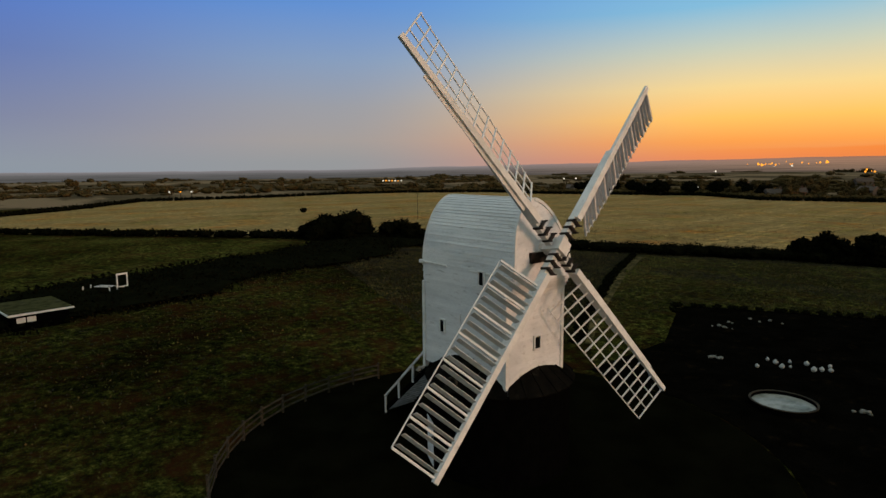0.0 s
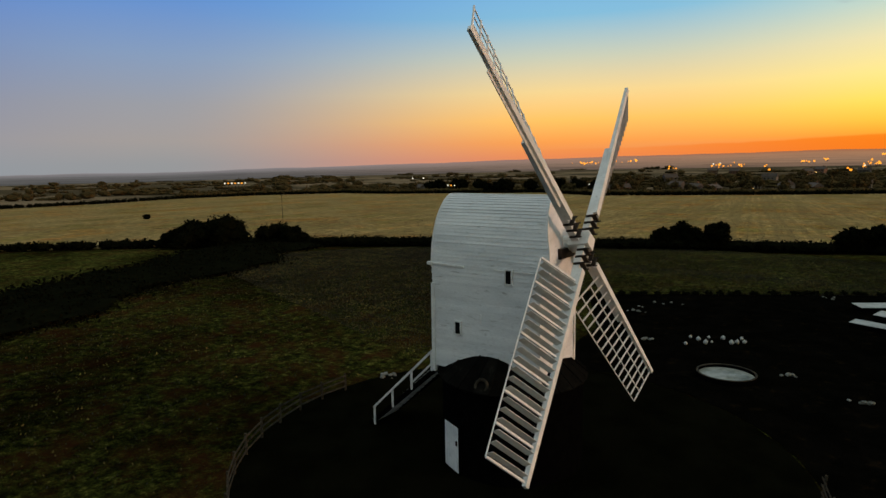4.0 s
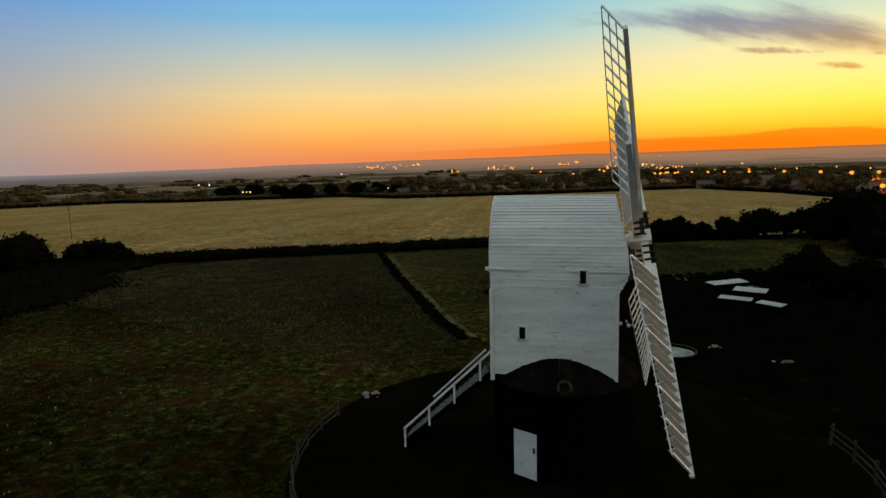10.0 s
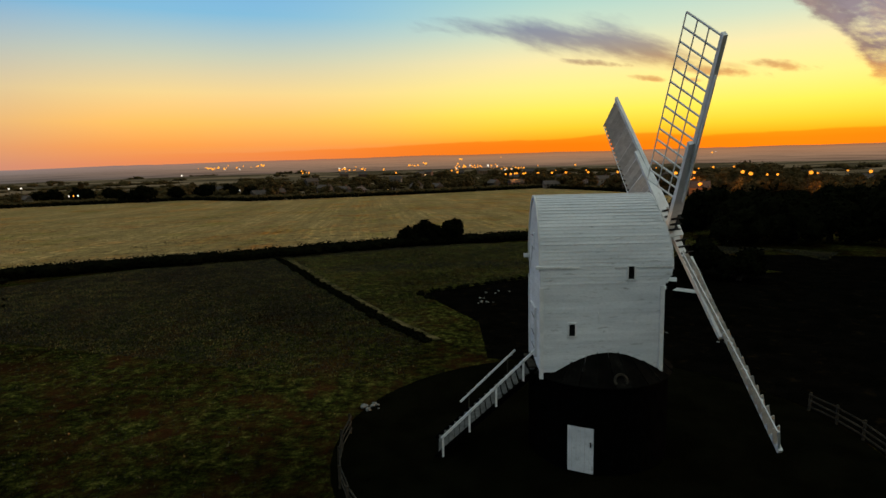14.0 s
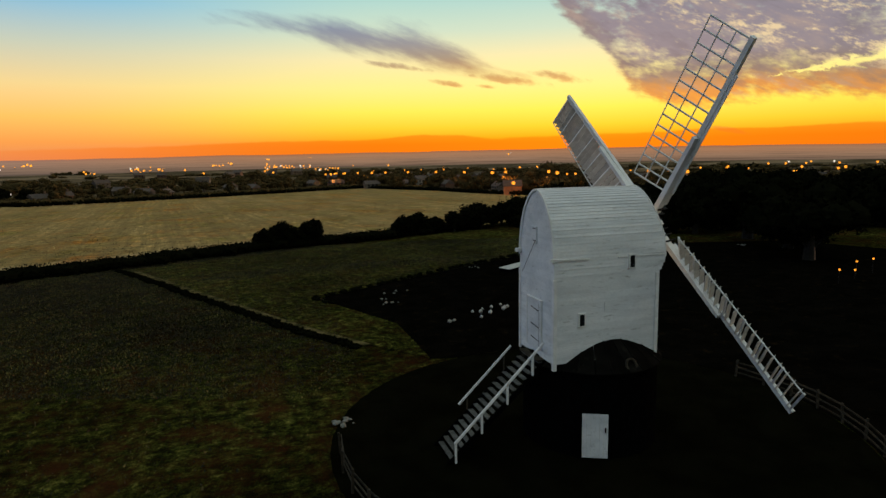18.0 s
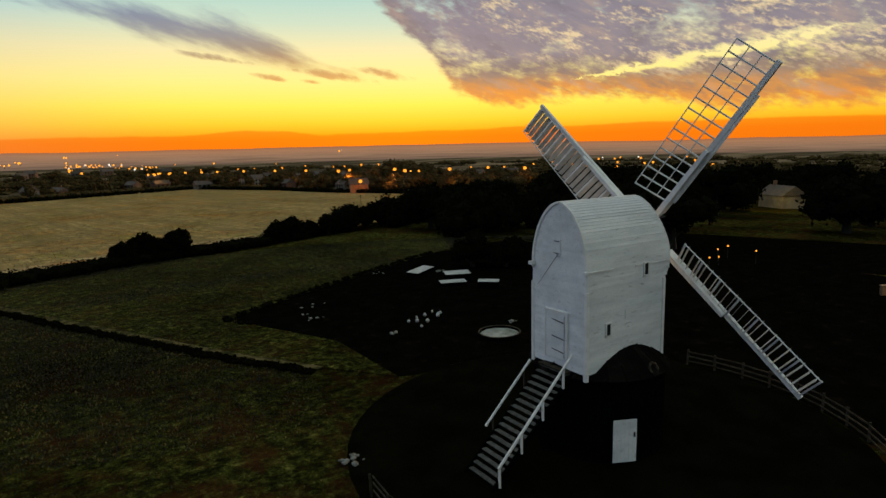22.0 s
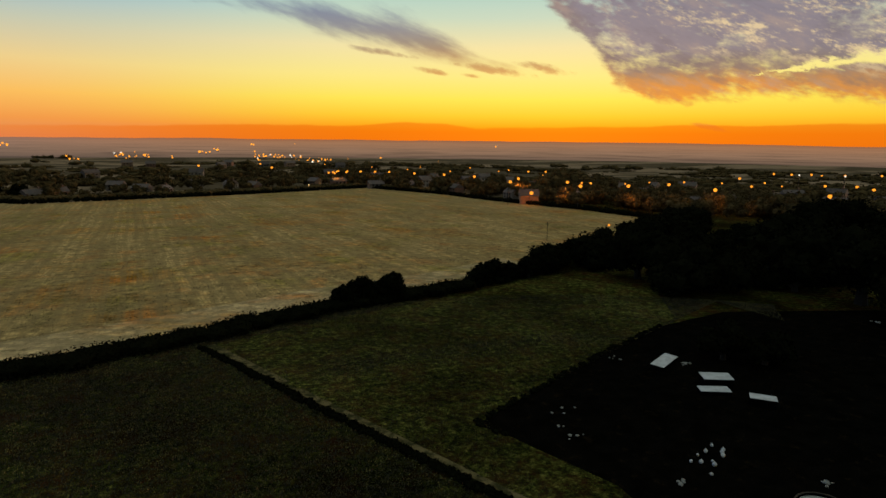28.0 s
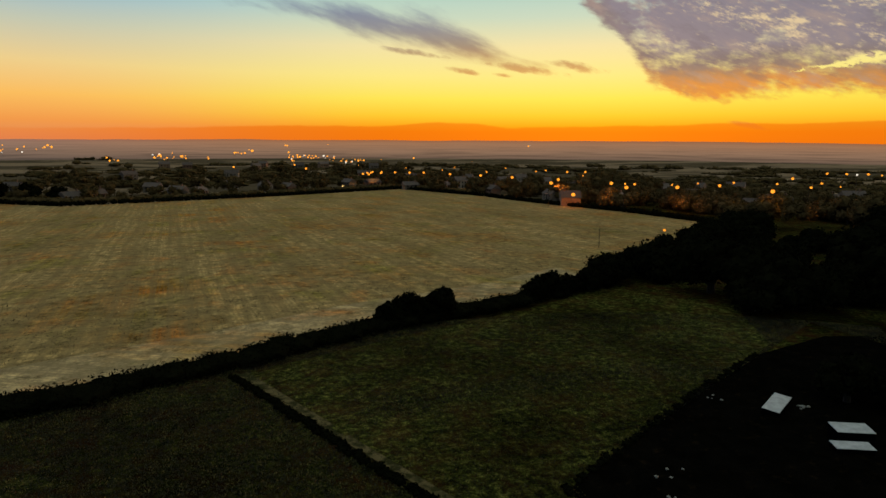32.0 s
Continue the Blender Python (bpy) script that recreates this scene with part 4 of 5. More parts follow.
def hedge(name, line, tall, thick, label, density=26, size=0.16, gap=1.1, mat=LEAF):
    clumps = []
    for (xa, ya), (xb, yb) in zip(line, line[1:]):
        ln = math.hypot(xb - xa, yb - ya)
        for k in range(max(1, int(ln / gap))):
            u = (k + rng.random()) / max(1, int(ln / gap))
            x, y = xa + (xb - xa) * u + rng.normal() * thick * 0.12, ya + (yb - ya) * u + rng.normal() * thick * 0.12
            h = tall * (0.9 + 0.2 * rng.random())
            clumps.append((x, y, height(x, y) + h * 0.5, thick * 0.5, thick * 0.5, h * 0.52))
    n = min(90000, len(clumps) * density)
    return thing(name, label, "hedge", kind="stuff", mesh=leafy_mesh(name, rng, clumps, n, size, mat))


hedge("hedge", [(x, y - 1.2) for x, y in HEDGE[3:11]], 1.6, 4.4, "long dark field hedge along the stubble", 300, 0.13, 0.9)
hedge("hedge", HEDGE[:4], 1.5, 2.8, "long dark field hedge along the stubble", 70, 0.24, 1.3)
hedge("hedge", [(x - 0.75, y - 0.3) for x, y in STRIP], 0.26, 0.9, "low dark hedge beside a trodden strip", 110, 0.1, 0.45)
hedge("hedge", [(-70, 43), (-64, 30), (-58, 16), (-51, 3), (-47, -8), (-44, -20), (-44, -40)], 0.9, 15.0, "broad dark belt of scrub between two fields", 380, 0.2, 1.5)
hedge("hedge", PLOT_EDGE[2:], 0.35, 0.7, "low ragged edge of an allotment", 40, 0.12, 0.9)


def tree(name, x, y, tall, wide, label, leaves=2500, size=0.25, clumps=16, trunk=0.3, mat=LEAF, seed=0, category="tree", flat=1.0):
    """A tree or bush: tapered trunk with limbs, and a crown of leaf clumps."""
    r = np.random.default_rng(seed + int(abs(x) * 7 + abs(y) * 13))
    z0 = height(x, y)
    ob = thing(name, label, category, at=(x, y, z0))
    top = tall * trunk
    data = [cyl_data((0, 0, -0.05), (0, 0, top + tall * 0.2), wide * 0.06 + 0.03, wide * 0.03 + 0.02, 8)]
    cl = []
    for k in range(clumps):
        a, q = r.random() * 2 * math.pi, math.sqrt(r.random()) * wide * 0.36
        zc = top + (tall - top) * (0.22 + 0.6 * r.random() * (1 - 0.5 * (q / (wide * 0.36)) ** 2))
        s = wide * (0.14 + 0.12 * r.random())
        cl.append((q * math.cos(a), q * math.sin(a), zc, s, s, min(s * 0.85 * flat, (tall - zc) if tall - zc > 0.2 else 0.2)))
        if k < 6:
            data.append(cyl_data((0, 0, top * 0.8), (q * 0.9 * math.cos(a), q * 0.9 * math.sin(a), zc), wide * 0.025 + 0.015, 0.015, 5))
    child("trunk", mesh_of("trunk", *merge(*data), BARK), ob)
    child("crown", leafy_mesh("crown", r, cl, leaves, size, mat), ob)
    return ob


BUSH = "dark rounded bush in a field hedge"
for i, (x, y, h, w) in enumerate([(-83, 38.5, 5.0, 8), (-78, 41.5, 5.8, 8.4), (-86.5, 36.5, 3.6, 5), (-71.5, 45.5, 4.2, 6), (-68, 47.5, 3.4, 5), (-182, 84, 1.7, 2.4), (-308, 38, 2.2, 3), (-10.2, 72.6, 4.4, 4.4), (-6.0, 73.8, 4.8, 4.2), (-13.0, 71.6, 3.5, 3.6), (-8.2, 73.0, 3.2, 3.0)]):
    tree("bush", x, y, h, w, BUSH, 3600, 0.22, 20, 0.1, seed=i, category="bush")
r8 = np.random.default_rng(58)
for i in range(30):
    u = i / 29
    x, y = 10.5 + 107 * u, 80.5 + 73 * u ** 1.1 - 3.0 * r8.random()
    h = (3.4 + 4.2 * u) * (0.72 + 0.55 * r8.random())
    tree("tree", x, y, h, h * (1.1 + 0.5 * r8.random()), "dark hedgerow tree beside the stubble field", 2200, 0.26, 20, 0.14, seed=40 + i)
r2 = np.random.default_rng(77)
for i in range(46):
    u = r2.random()
    x, y = (30 + 130 * u + r2.normal() * 8) * 1.06, (68 - 62 * r2.random() + 40 * u) * 1.1
    if y > 66 + 0.62 * x or (x < 48 and y < 56):
        continue
    if abs((x - 32) * 0.42 - (y - 15)) < 9 and x < 134:
        continue
    if 104 < x < 150 and 82 < y < 126:
        continue
    h = 6 + 6 * r2.random()
    tree("tree", x, y, h, h * 1.25, "dark spreading tree behind the allotment", 2000, 0.36, 18, 0.16, seed=100 + i)
r5 = np.random.default_rng(91)
for i in range(44):
    x = 32 + 88 * r5.random()
    y = 60 + r5.random() * (0.76 * x + 2)
    if 104 < x < 150 and 82 < y < 126:
        continue
    h = 3.6 + 3.2 * r5.random()
    tree("tree", x, y, h, h * 1.6, "dark low tree in a dense copse", 1600, 0.34, 18, 0.1, seed=700 + i)
for i, (x, y, h) in enumerate([(20.5, 38, 4.6), (23.5, 35.5, 3.6)]):
    tree("bush", x, y, h, 5, "dark bush at the allotment's edge", 2500, 0.2, 16, 0.1, seed=200 + i, category="bush")

for i in range(16):
    a = radians(46 + 1.9 * i)
    x, y = -15 + (205 + 14 * (i % 3)) * math.sin(a), -22 + (205 + 14 * (i % 3)) * math.cos(a)
    tree("tree", x, y, 11.5 + 3 * math.sin(i * 2.1), 14, "tall dark tree on the wooded skyline", 2000, 0.5, 20, 0.14, seed=800 + i)
drape("clearing", [(110, 108), (131, 122), (144, 102), (119, 84)], 8, 0.1, PASTURE, "pale grassy clearing among dark trees", "field")
# pole in the stubble
def pole_at(x, y, tall):
    pole = thing("pole", "thin dark telegraph pole in the stubble field", "pole", "telegraph poles", at=(x, y, height(x, y)))
    child("shaft", mesh_of("shaft", *cyl_data((0, 0, -0.1), (0, 0, tall), 0.07, 0.05, 8), WOOD_GREY), pole)
    beam("cross_arm", (-0.6, 0, tall - 0.5), (0.6, 0, tall - 0.5), 0.07, 0.07, WOOD_GREY, pole)


pole_at(-117, 86, 8.0)
pole_at(49, 127, 5.2)

# ---- allotment things ----
def cold_frame(x, y, z, sx, sy, turn, label):
    ob = thing("cold_frame", label, "cold frame", "pale sheets on the allotment", at=(x, y, 0), turn=turn)
    part("lid", bevel_box(sx, sy, 0.05, 0.012), PALE_SHEET, ob, "", pose(0, 0, z, 4, 0, 0))
    for dx in (-1, 1):
        beam("side_board", (dx * (sx / 2 - 0.05), -sy / 2 + 0.05, z / 2 - 0.02), (dx * (sx / 2 - 0.05), sy / 2 - 0.05, z / 2 - 0.02), 0.04, z - 0.08, TAR, ob)
    for dy in (-1, 1):
        beam("end_board", (-sx / 2 + 0.05, dy * (sy / 2 - 0.05), z / 2 - 0.02), (sx / 2 - 0.05, dy * (sy / 2 - 0.05), z / 2 - 0.02), 0.04, z - 0.12, TAR, ob)


cold_frame(13.7, 38.7, 0.45, 4.2, 1.35, 32, "long pale flat sheet over a raised bed, beside rubble")
cold_frame(14.5, 32.6, 0.95, 2.7, 1.5, -22, "pale bluish sheet roof on a low frame")
cold_frame(13.0, 31.2, 0.45, 2.7, 1.1, -22, "pale flat sheet laid close beside another")
cold_frame(15.0, 27.8, 0.8, 2.1, 1.0, -42, "small pale sheet roof standing apart")

pool = thing("pond", "round low garden pond with a pale surface", "pond", at=(6.0, 14.9, 0.02), turn=10)
N = 40
def oval(a, b, z, n=N):
    return [(a * math.cos(2 * math.pi * k / n), b * math.sin(2 * math.pi * k / n), z) for k in range(n)]
v = oval(1.6, 1.5, 0.0) + oval(1.6, 1.5, 0.3) + oval(1.5, 1.4, 0.3) + oval(1.5, 1.4, 0.1)
f = [(j * N + k, j * N + (k + 1) % N, (j + 1) * N + (k + 1) % N, (j + 1) * N + k) for j in range(3) for k in range(N)]
child("pond_wall", mesh_of("pond_wall", v, f, TAR), pool, "dark low pond wall")
v = oval(1.63, 1.53, 0.3) + oval(1.63, 1.53, 0.34) + oval(1.52, 1.42, 0.34) + oval(1.52, 1.42, 0.3)
child("rim", mesh_of("rim", v, f + [(3 * N + k, 3 * N + (k + 1) % N, (k + 1) % N, k) for k in range(N)], WOOD_GREY), pool, "thin pale rim")
WATER = material("pale_water", (0.3, 0.31, 0.28), (0.16, 0.17, 0.14), 0.45, 1.6, 6, 0.05, stain=(0.05, 0.06, 0.035), stain_scale=1.4, stain_at=(0.56, 0.7))
child("water", mesh_of("water", oval(1.51, 1.41, 0.16), [tuple(range(N))], WATER), pool)


def sack_mesh():
    bm = bmesh.new()
    bmesh.ops.create_uvsphere(bm, u_segments=10, v_segments=7, radius=0.17)
    for vv in bm.verts:
        vv.co.z = vv.co.z * 1.15 + 0.19
        k = 1 + 0.12 * noise.noise(vv.co * 5)
        vv.co.x *= k
        vv.co.y *= k
        if vv.co.z > 0.3:
            vv.co.x *= 0.6
            vv.co.y *= 0.6
    me = bpy.data.meshes.new("sack")
    bm.to_mesh(me)
    bm.free()
    me.materials.append(PALE_SHEET)
    me.shade_smooth()
    return me


sack_me = sack_mesh()
for x, y, big in ((5.5, 23.4, 0.9), (4.4, 22.8, 1.1), (5.8, 22.6, 1.0), (5.1, 21.9, 1.2), (3.5, 22.6, 0.8), (2.4, 22.0, 0.9), (3.0, 21.7, 1.1), (3.6, 21.1, 1.2), (2.5, 20.2, 0.9), (5.4, 22.3, 1.1), (3.9, 21.6, 0.7)):
    ob = thing("sack", "small pale rounded sack on dark soil", "sack", "pale sacks in a cluster", at=(x, y, 0.03), turn=random.uniform(0, 360), mesh=sack_me)
    ob.scale = (big * 0.85, big * 0.75, big * 0.8)


def rubble(x, y, n, spread, label):
    r = np.random.default_rng(int(abs(x * 31 + y * 17)))
    data = []
    for k in range(n):
        px, py, s = r.normal() * spread, r.normal() * spread * 0.6, 0.06 + 0.13 * r.random()
        bm = bmesh.new()
        bmesh.ops.create_icosphere(bm, subdivisions=1, radius=s)
        data.append(([(px + q.co.x * (0.7 + 0.6 * r.random()), py + q.co.y * (0.7 + 0.6 * r.random()), s * 0.5 + q.co.z * 0.6) for q in bm.verts], [tuple(w.index for w in fc.verts) for fc in bm.faces]))
        bm.free()
    thing("rubble", label, "rubble", kind="stuff", at=(x, y, 0.03), mesh=mesh_of("rubble", *merge(*data), SCRAP))


rubble(-10.9, 4.4, 9, 0.3, "small heap of pale stones by the fence")
rubble(-3.1, 27.9, 5, 0.3, "pale scraps lying on the allotment")
rubble(0.0, 20.0, 6, 0.25, "pale and green scraps near the sacks")
rubble(-3.5, 29.6, 3, 0.2, "pale scraps at the plot's corner")
rubble(9.6, 41.6, 4, 0.5, "pale scraps along the plot's edge")
rubble(-0.9, 32.3, 4, 0.8, "pale boards and scraps on the ground")
rubble(9.0, 17.2, 7, 0.3, "pale scraps by the pool")
rubble(12.4, 14.6, 5, 0.25, "pale scraps on dark soil")
rubble(15.9, 38.0, 6, 0.4, "pale rubble beside a raised bed")
rubble(35.6, 64.9, 5, 0.4, "pale scraps at the foot of dark trees")
rubble(50.3, 43.1, 6, 0.5, "pale scraps between dark trees")

# ---- field shed with a felt roof, and a standing frame ----
shed = thing("shed", "low dark shed with a mossy flat roof and pale fascia", "shed", at=(-41.6, -12.6, -0.1), turn=8)
part("shed_wall", bevel_box(5.4, 3.9, 1.4, 0.03, (0, 0, 0.7)), TAR, shed)
part("shed_roof", bevel_box(6.0, 4.5, 0.12, 0.02, (0, 0, 1.46)), MOSS_ROOF, shed, "mossy grey felt roof")
for a, b in (((3.02, -2.25, 1.45), (3.02, 2.25, 1.45)), ((-3.0, -2.27, 1.45), (3.0, -2.27, 1.45))):
    beam("fascia", a, b, 0.04, 0.16, WHITE_TRIM, shed)
for y in (-1.4, -0.7):
    child("louvre", mesh_of("louvre", *box_data(2.73, y, 0.95, 0.06, 0.6, 0.4), WHITE_TRIM), shed)
fr = thing("door_frame", "empty white frame standing at the scrub's edge", "frame", at=(-49.0, -4.2, 0), turn=15)
for a, b in (((0, -0.5, 0), (0, -0.5, 2.13)), ((0, 0.5, 0), (0, 0.5, 2.13))):
    beam("upright", a, b, 0.1, 0.1, WHITE_TRIM, fr, up=(1, 0, 0))
for z in (0.75, 2.05):
    beam("cross_rail", (0, -0.45, z), (0, 0.45, z), 0.1, 0.16, WHITE_TRIM, fr)

gf = thing("potting_bench", "low white slatted potting bench standing by a shed", "bench", at=(-48.5, -6.3, 0), turn=38)
for x in (-1.5, 1.5):
    for y in (-0.5, 0.5):
        beam("post", (x, y, 0), (x, y, 1.15), 0.07, 0.07, WHITE_TRIM, gf, up=(1, 0, 0))
for y in (-0.5, 0.5):
    beam("bottom_rail", (-1.45, y, 0.12), (1.45, y, 0.12), 0.06, 0.08, WHITE_TRIM, gf)
for k in range(3):
    beam("slat", (-0.3, -0.35 + 0.35 * k, 1.16), (1.45, -0.35 + 0.35 * k, 1.16), 0.1, 0.03, WHITE_TRIM, gf)

# ---- village: houses, trees, street lamps ----
def house(x, y, w, d, h, turn, wall_mat, lit=False):
    z = height(x, y)
    ob = thing("house", "small village house with a pitched roof at dusk", "house", "village houses", at=(x, y, z), turn=turn)
    child("wall", mesh_of("wall", *box_data(0, 0, h / 2 - 0.1, w, d, h + 0.2), wall_mat), ob)
    e = 0.4
    rv = [(-w / 2 - e, -d / 2 - e, h - 0.15), (w / 2 + e, -d / 2 - e, h - 0.15), (w / 2 + e, d / 2 + e, h - 0.15), (-w / 2 - e, d / 2 + e, h - 0.15), (-w / 2 - e, 0, h + d * 0.38), (w / 2 + e, 0, h + d * 0.38)]
    rf = [(0, 1, 5, 4), (2, 3, 4, 5), (1, 2, 5), (3, 0, 4), (3, 2, 1, 0)]
    roof = child("roof", mesh_of("roof", rv, rf, ROOFTILE), ob)
    child("chimney", mesh_of("chimney", *box_data(w * 0.3, 0, h + d * 0.42, 0.7, 0.7, 1.6), BRICK), roof)
    for sx in (-0.28, 0.0, 0.28):
        for sz in (0.28, 0.72):
            if sx == 0 and sz < 0.5:
                child("door", mesh_of("door", *box_data(0, -d / 2 - 0.02, 1.0, 0.95, 0.08, 2.0), BARK), ob)
                continue
            child("window", mesh_of("window", *box_data(w * sx, -d / 2 - 0.02, h * sz, 1.2, 0.08, 1.1), WARMWIN if lit and sx < 0 and sz < 0.5 else GLASS_DARK), ob)
    return ob


r3 = np.random.default_rng(9)
# the street that runs behind the stubble field
HOUSES = [(66, 398), (84, 378), (102, 338), (122, 300), (140, 262), (162, 244), (176, 214), (206, 222), (44, 420), (28, 425), (10, 440), (-14, 400), (-28, 395), (-50, 430), (-64, 368), (-76, 374), (-94, 405), (-110, 342), (-120, 338), (-276, 356), (-182, 392), (-176, 428), (-226, 372)]
for i, (x, y) in enumerate(HOUSES):
    house(x, y, 7 + 4 * r3.random(), 6, 3.0 + 1.4 * r3.random(), r3.uniform(-70, 70) - math.degrees(math.atan2(x, y)), PALE_RENDER if i % 3 < 2 else BRICK, i % 4 == 1)
for i in range(34):
    b = -14 + 76 * (i + r3.random()) / 34
    d = float(np.interp(b, [-14, 4, 8, 14, 22, 30, 45, 62], [490, 520, 445, 375, 315, 280, 245, 230])) * (1.08 + 0.5 * r3.random())
    x, y = d * math.sin(radians(b)), d * math.cos(radians(b))
    house(x, y, 8 + 4 * r3.random(), 7, 4.8 + 1.2 * r3.random(), r3.uniform(-40, 40) - b, (PALE_RENDER, RENDERED, BRICK)[i % 3], r3.random() < 0.4)
tall_src = [tree("tree", 172 + 14 * i, 356, 10 + 1.5 * i, 11 + i, "tall dark tree between village houses", 1700, 0.45, 26, 0.14, mat=LEAF_FAR, seed=900 + i) for i in range(3)]
for i in range(120):
    b = 3 + 58 * (i + r3.random()) / 120
    d = float(np.interp(b, [4, 8, 14, 22, 30, 45, 60], [508, 430, 358, 300, 264, 225, 205])) * (1.0 + 0.36 * r3.random())
    x, y = d * math.sin(radians(b)), d * math.cos(radians(b))
    copy_thing(tall_src[i % 3], pose(x, y, height(x, y) - 0.3 - 2.5 * r3.random(), 0, 0, r3.uniform(0, 360)))
clumps = []
for i in range(330):
    b = r3.uniform(-90, 78) if i % 3 == 0 else (r3.uniform(6, 78) if i % 3 == 1 else r3.uniform(-26, 12))
    d = float(np.interp(b, [-90, -62, -30, -18, -6, 4, 8, 14, 22, 30, 45, 75], [464, 454, 400, 345, 372, 430, 432, 367, 308, 270, 225, 190])) * (1.0 + 0.7 * r3.random() ** 1.7)
    if b < -26 and r3.random() < 0.5:
        continue
    x, y, h = d * math.sin(radians(b)), d * math.cos(radians(b)), 4.5 + 5.0 * r3.random()
    for k in range(6):
        a, q, w = r3.uniform(0, 6.28), h * 0.42 * math.sqrt(r3.random()), h * (0.2 + 0.16 * r3.random())
        clumps.append((x + q * math.cos(a), y + q * math.sin(a), height(x, y) + h * (0.3 + 0.45 * r3.random()), w, w, w * 0.85))
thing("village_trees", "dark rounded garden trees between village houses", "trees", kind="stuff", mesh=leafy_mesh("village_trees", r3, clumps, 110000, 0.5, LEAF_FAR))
for i, (x, y, h) in enumerate([(146, 300, 15), (157, 306, 17), (168, 307, 16), (178, 300, 14), (163, 290, 13), (126, 236, 9), (78, 372, 9), (62, 420, 11)]):
    tree("tree", x, y, h, h * 1.15, "tall dark village tree among street lamps", 2200, 0.5, 26, 0.16, mat=LEAF_FAR, seed=500 + i)
# dark wood beyond the far side of the stubble, west of the farm
for i in range(16):
    x, y = -262 + 9 * i + r3.normal() * 3, 352 - 3.0 * i + 12 * abs(math.sin(i)) + (24 if i > 9 else 0)
    tree("tree", x, y, 8 + 2.5 * r3.random(), 11, "dark tree in a small wood behind the stubble", 1500, 0.5, 20, 0.14, mat=LEAF, seed=950 + i)
hedge("hedge", [(119, 163)] + FAR_EDGE, 2.2, 3.0, "far dark hedge behind the stubble field", 24, 0.5, 1.5, LEAF)
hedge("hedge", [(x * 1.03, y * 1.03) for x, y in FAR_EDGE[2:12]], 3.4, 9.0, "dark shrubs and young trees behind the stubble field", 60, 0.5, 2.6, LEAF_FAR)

# far woods and hedgerows on the plain
clumps = []
for i in range(900):
    b = r3.uniform(-100, 100)
    if b < -15 and i % 5 < 2:
        continue
    d = 470 + (330 if b > -15 else 560) * r3.random() ** 1.4
    ln = int(r3.integers(1, 7))
    ang = r3.uniform(-0.5, 0.5) + radians(-b)
    for k in range(ln):
        x, y = d * math.sin(radians(b)) + k * 9 * math.cos(ang), d * math.cos(radians(b)) + k * 9 * math.sin(ang)
        h = 1.6 + 4.5 * r3.random() ** 2.5
        w = 4 + 7 * r3.random()
        clumps.append((x, y, height(x, y) + h * 0.42, w, 0.7 * w, h * 0.58))
        if k % 2:
            clumps.append((x + w * 0.6, y, height(x, y) + h * 0.3, w * 0.8, w * 0.5, h * 0.4))
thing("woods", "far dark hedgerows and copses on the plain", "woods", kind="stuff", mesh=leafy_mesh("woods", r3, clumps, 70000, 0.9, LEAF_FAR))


def street_lamp(x, y, tall=7.0, big=0.75):
    z = height(x, y)
    ob = thing("street_lamp", "orange sodium street lamp on a tall column", "street lamp", "village street lamps", at=(x, y, z))
    child("column", mesh_of("column", *cyl_data((0, 0, -0.1), (0, 0, tall), 0.11, 0.07, 8), IRON), ob)
    beam("arm", (0, 0, tall - 0.05), (0.9, 0, tall + 0.15), 0.08, 0.08, IRON, ob)
    # The ball is far larger than a lantern: its shape includes the lamp's halo.
    bm = bmesh.new()
    bmesh.ops.create_uvsphere(bm, u_segments=12, v_segments=8, radius=big)
    bmesh.ops.scale(bm, vec=(1.05, 1, 0.9), verts=bm.verts)
    part("lantern", bm, SODIUM, ob, "oversized glowing orange lantern that takes in its halo", pose(1.0, 0, tall + 0.05))


# along the street: where each lantern hangs, all about 6.5 m above the mill's foot
LAMPS = [(45, 345), (53, 342), (61, 340), (71, 322), (83, 305), (92, 283), (106, 260), (91, 239), (117, 233), (107, 206), (128, 203), (148, 176), (164, 141), (159, 355), (171, 353), (28, 340), (33, 352), (24, 330), (31, 345), (26, 322), (38, 350), (35, 336), (72, 135)]
for i, (x, y) in enumerate(LAMPS):
    z = 0.4 if i == 22 else 6.4
    k = 1.22 if i < 3 or 15 <= i < 22 else 1.15 if i < 7 else 1.06 if i < 13 else 1.0
    x, y, z = -22 + (x + 22) * k, -12 + (y + 12) * k, 18 + (z - 18) * k
    street_lamp(x, y, z - height(x, y), 0.8 if i < 13 else 0.7 if i < 22 else 0.35)
SMALL_LAMPS = [(266, 282), (356, 339), (361, 328), (377, 325), (389, 308), (418, 302), (436, 298), (-53, 515), (-3, 571), (1, 471)]
for x, y in SMALL_LAMPS:
    street_lamp(x, y, 5.0 - height(x, y), 0.85)
r6 = np.random.default_rng(63)
for k in range(26):
    b = 3 + 56 * (k + r6.random()) / 26
    d = float(np.interp(b, [3, 8, 14, 22, 30, 45, 60], [520, 430, 358, 300, 264, 225, 205])) * (1.15 + 0.5 * r6.random())
    x, y = d * math.sin(radians(b)), d * math.cos(radians(b))
    street_lamp(x, y, 9.5 + 3.0 * r6.random(), 0.4 + 0.35 * r6.random())

for x, y in [(70, 420), (101, 352), (122, 295), (124, 246), (136, 216), (156, 186), (40, 418)]:
    glow = bpy.data.lights.new("street_glow", "POINT")
    glow.energy, glow.color, glow.shadow_soft_size = 5200, (1.0, 0.36, 0.06), 0.6
    new("street_glow", glow).location = (x + 1.0, y, 3.0)

# garage lit by its own lamp at the field's corner
garage = house(113, 262, 9, 8, 4.5, 160, RENDERED)
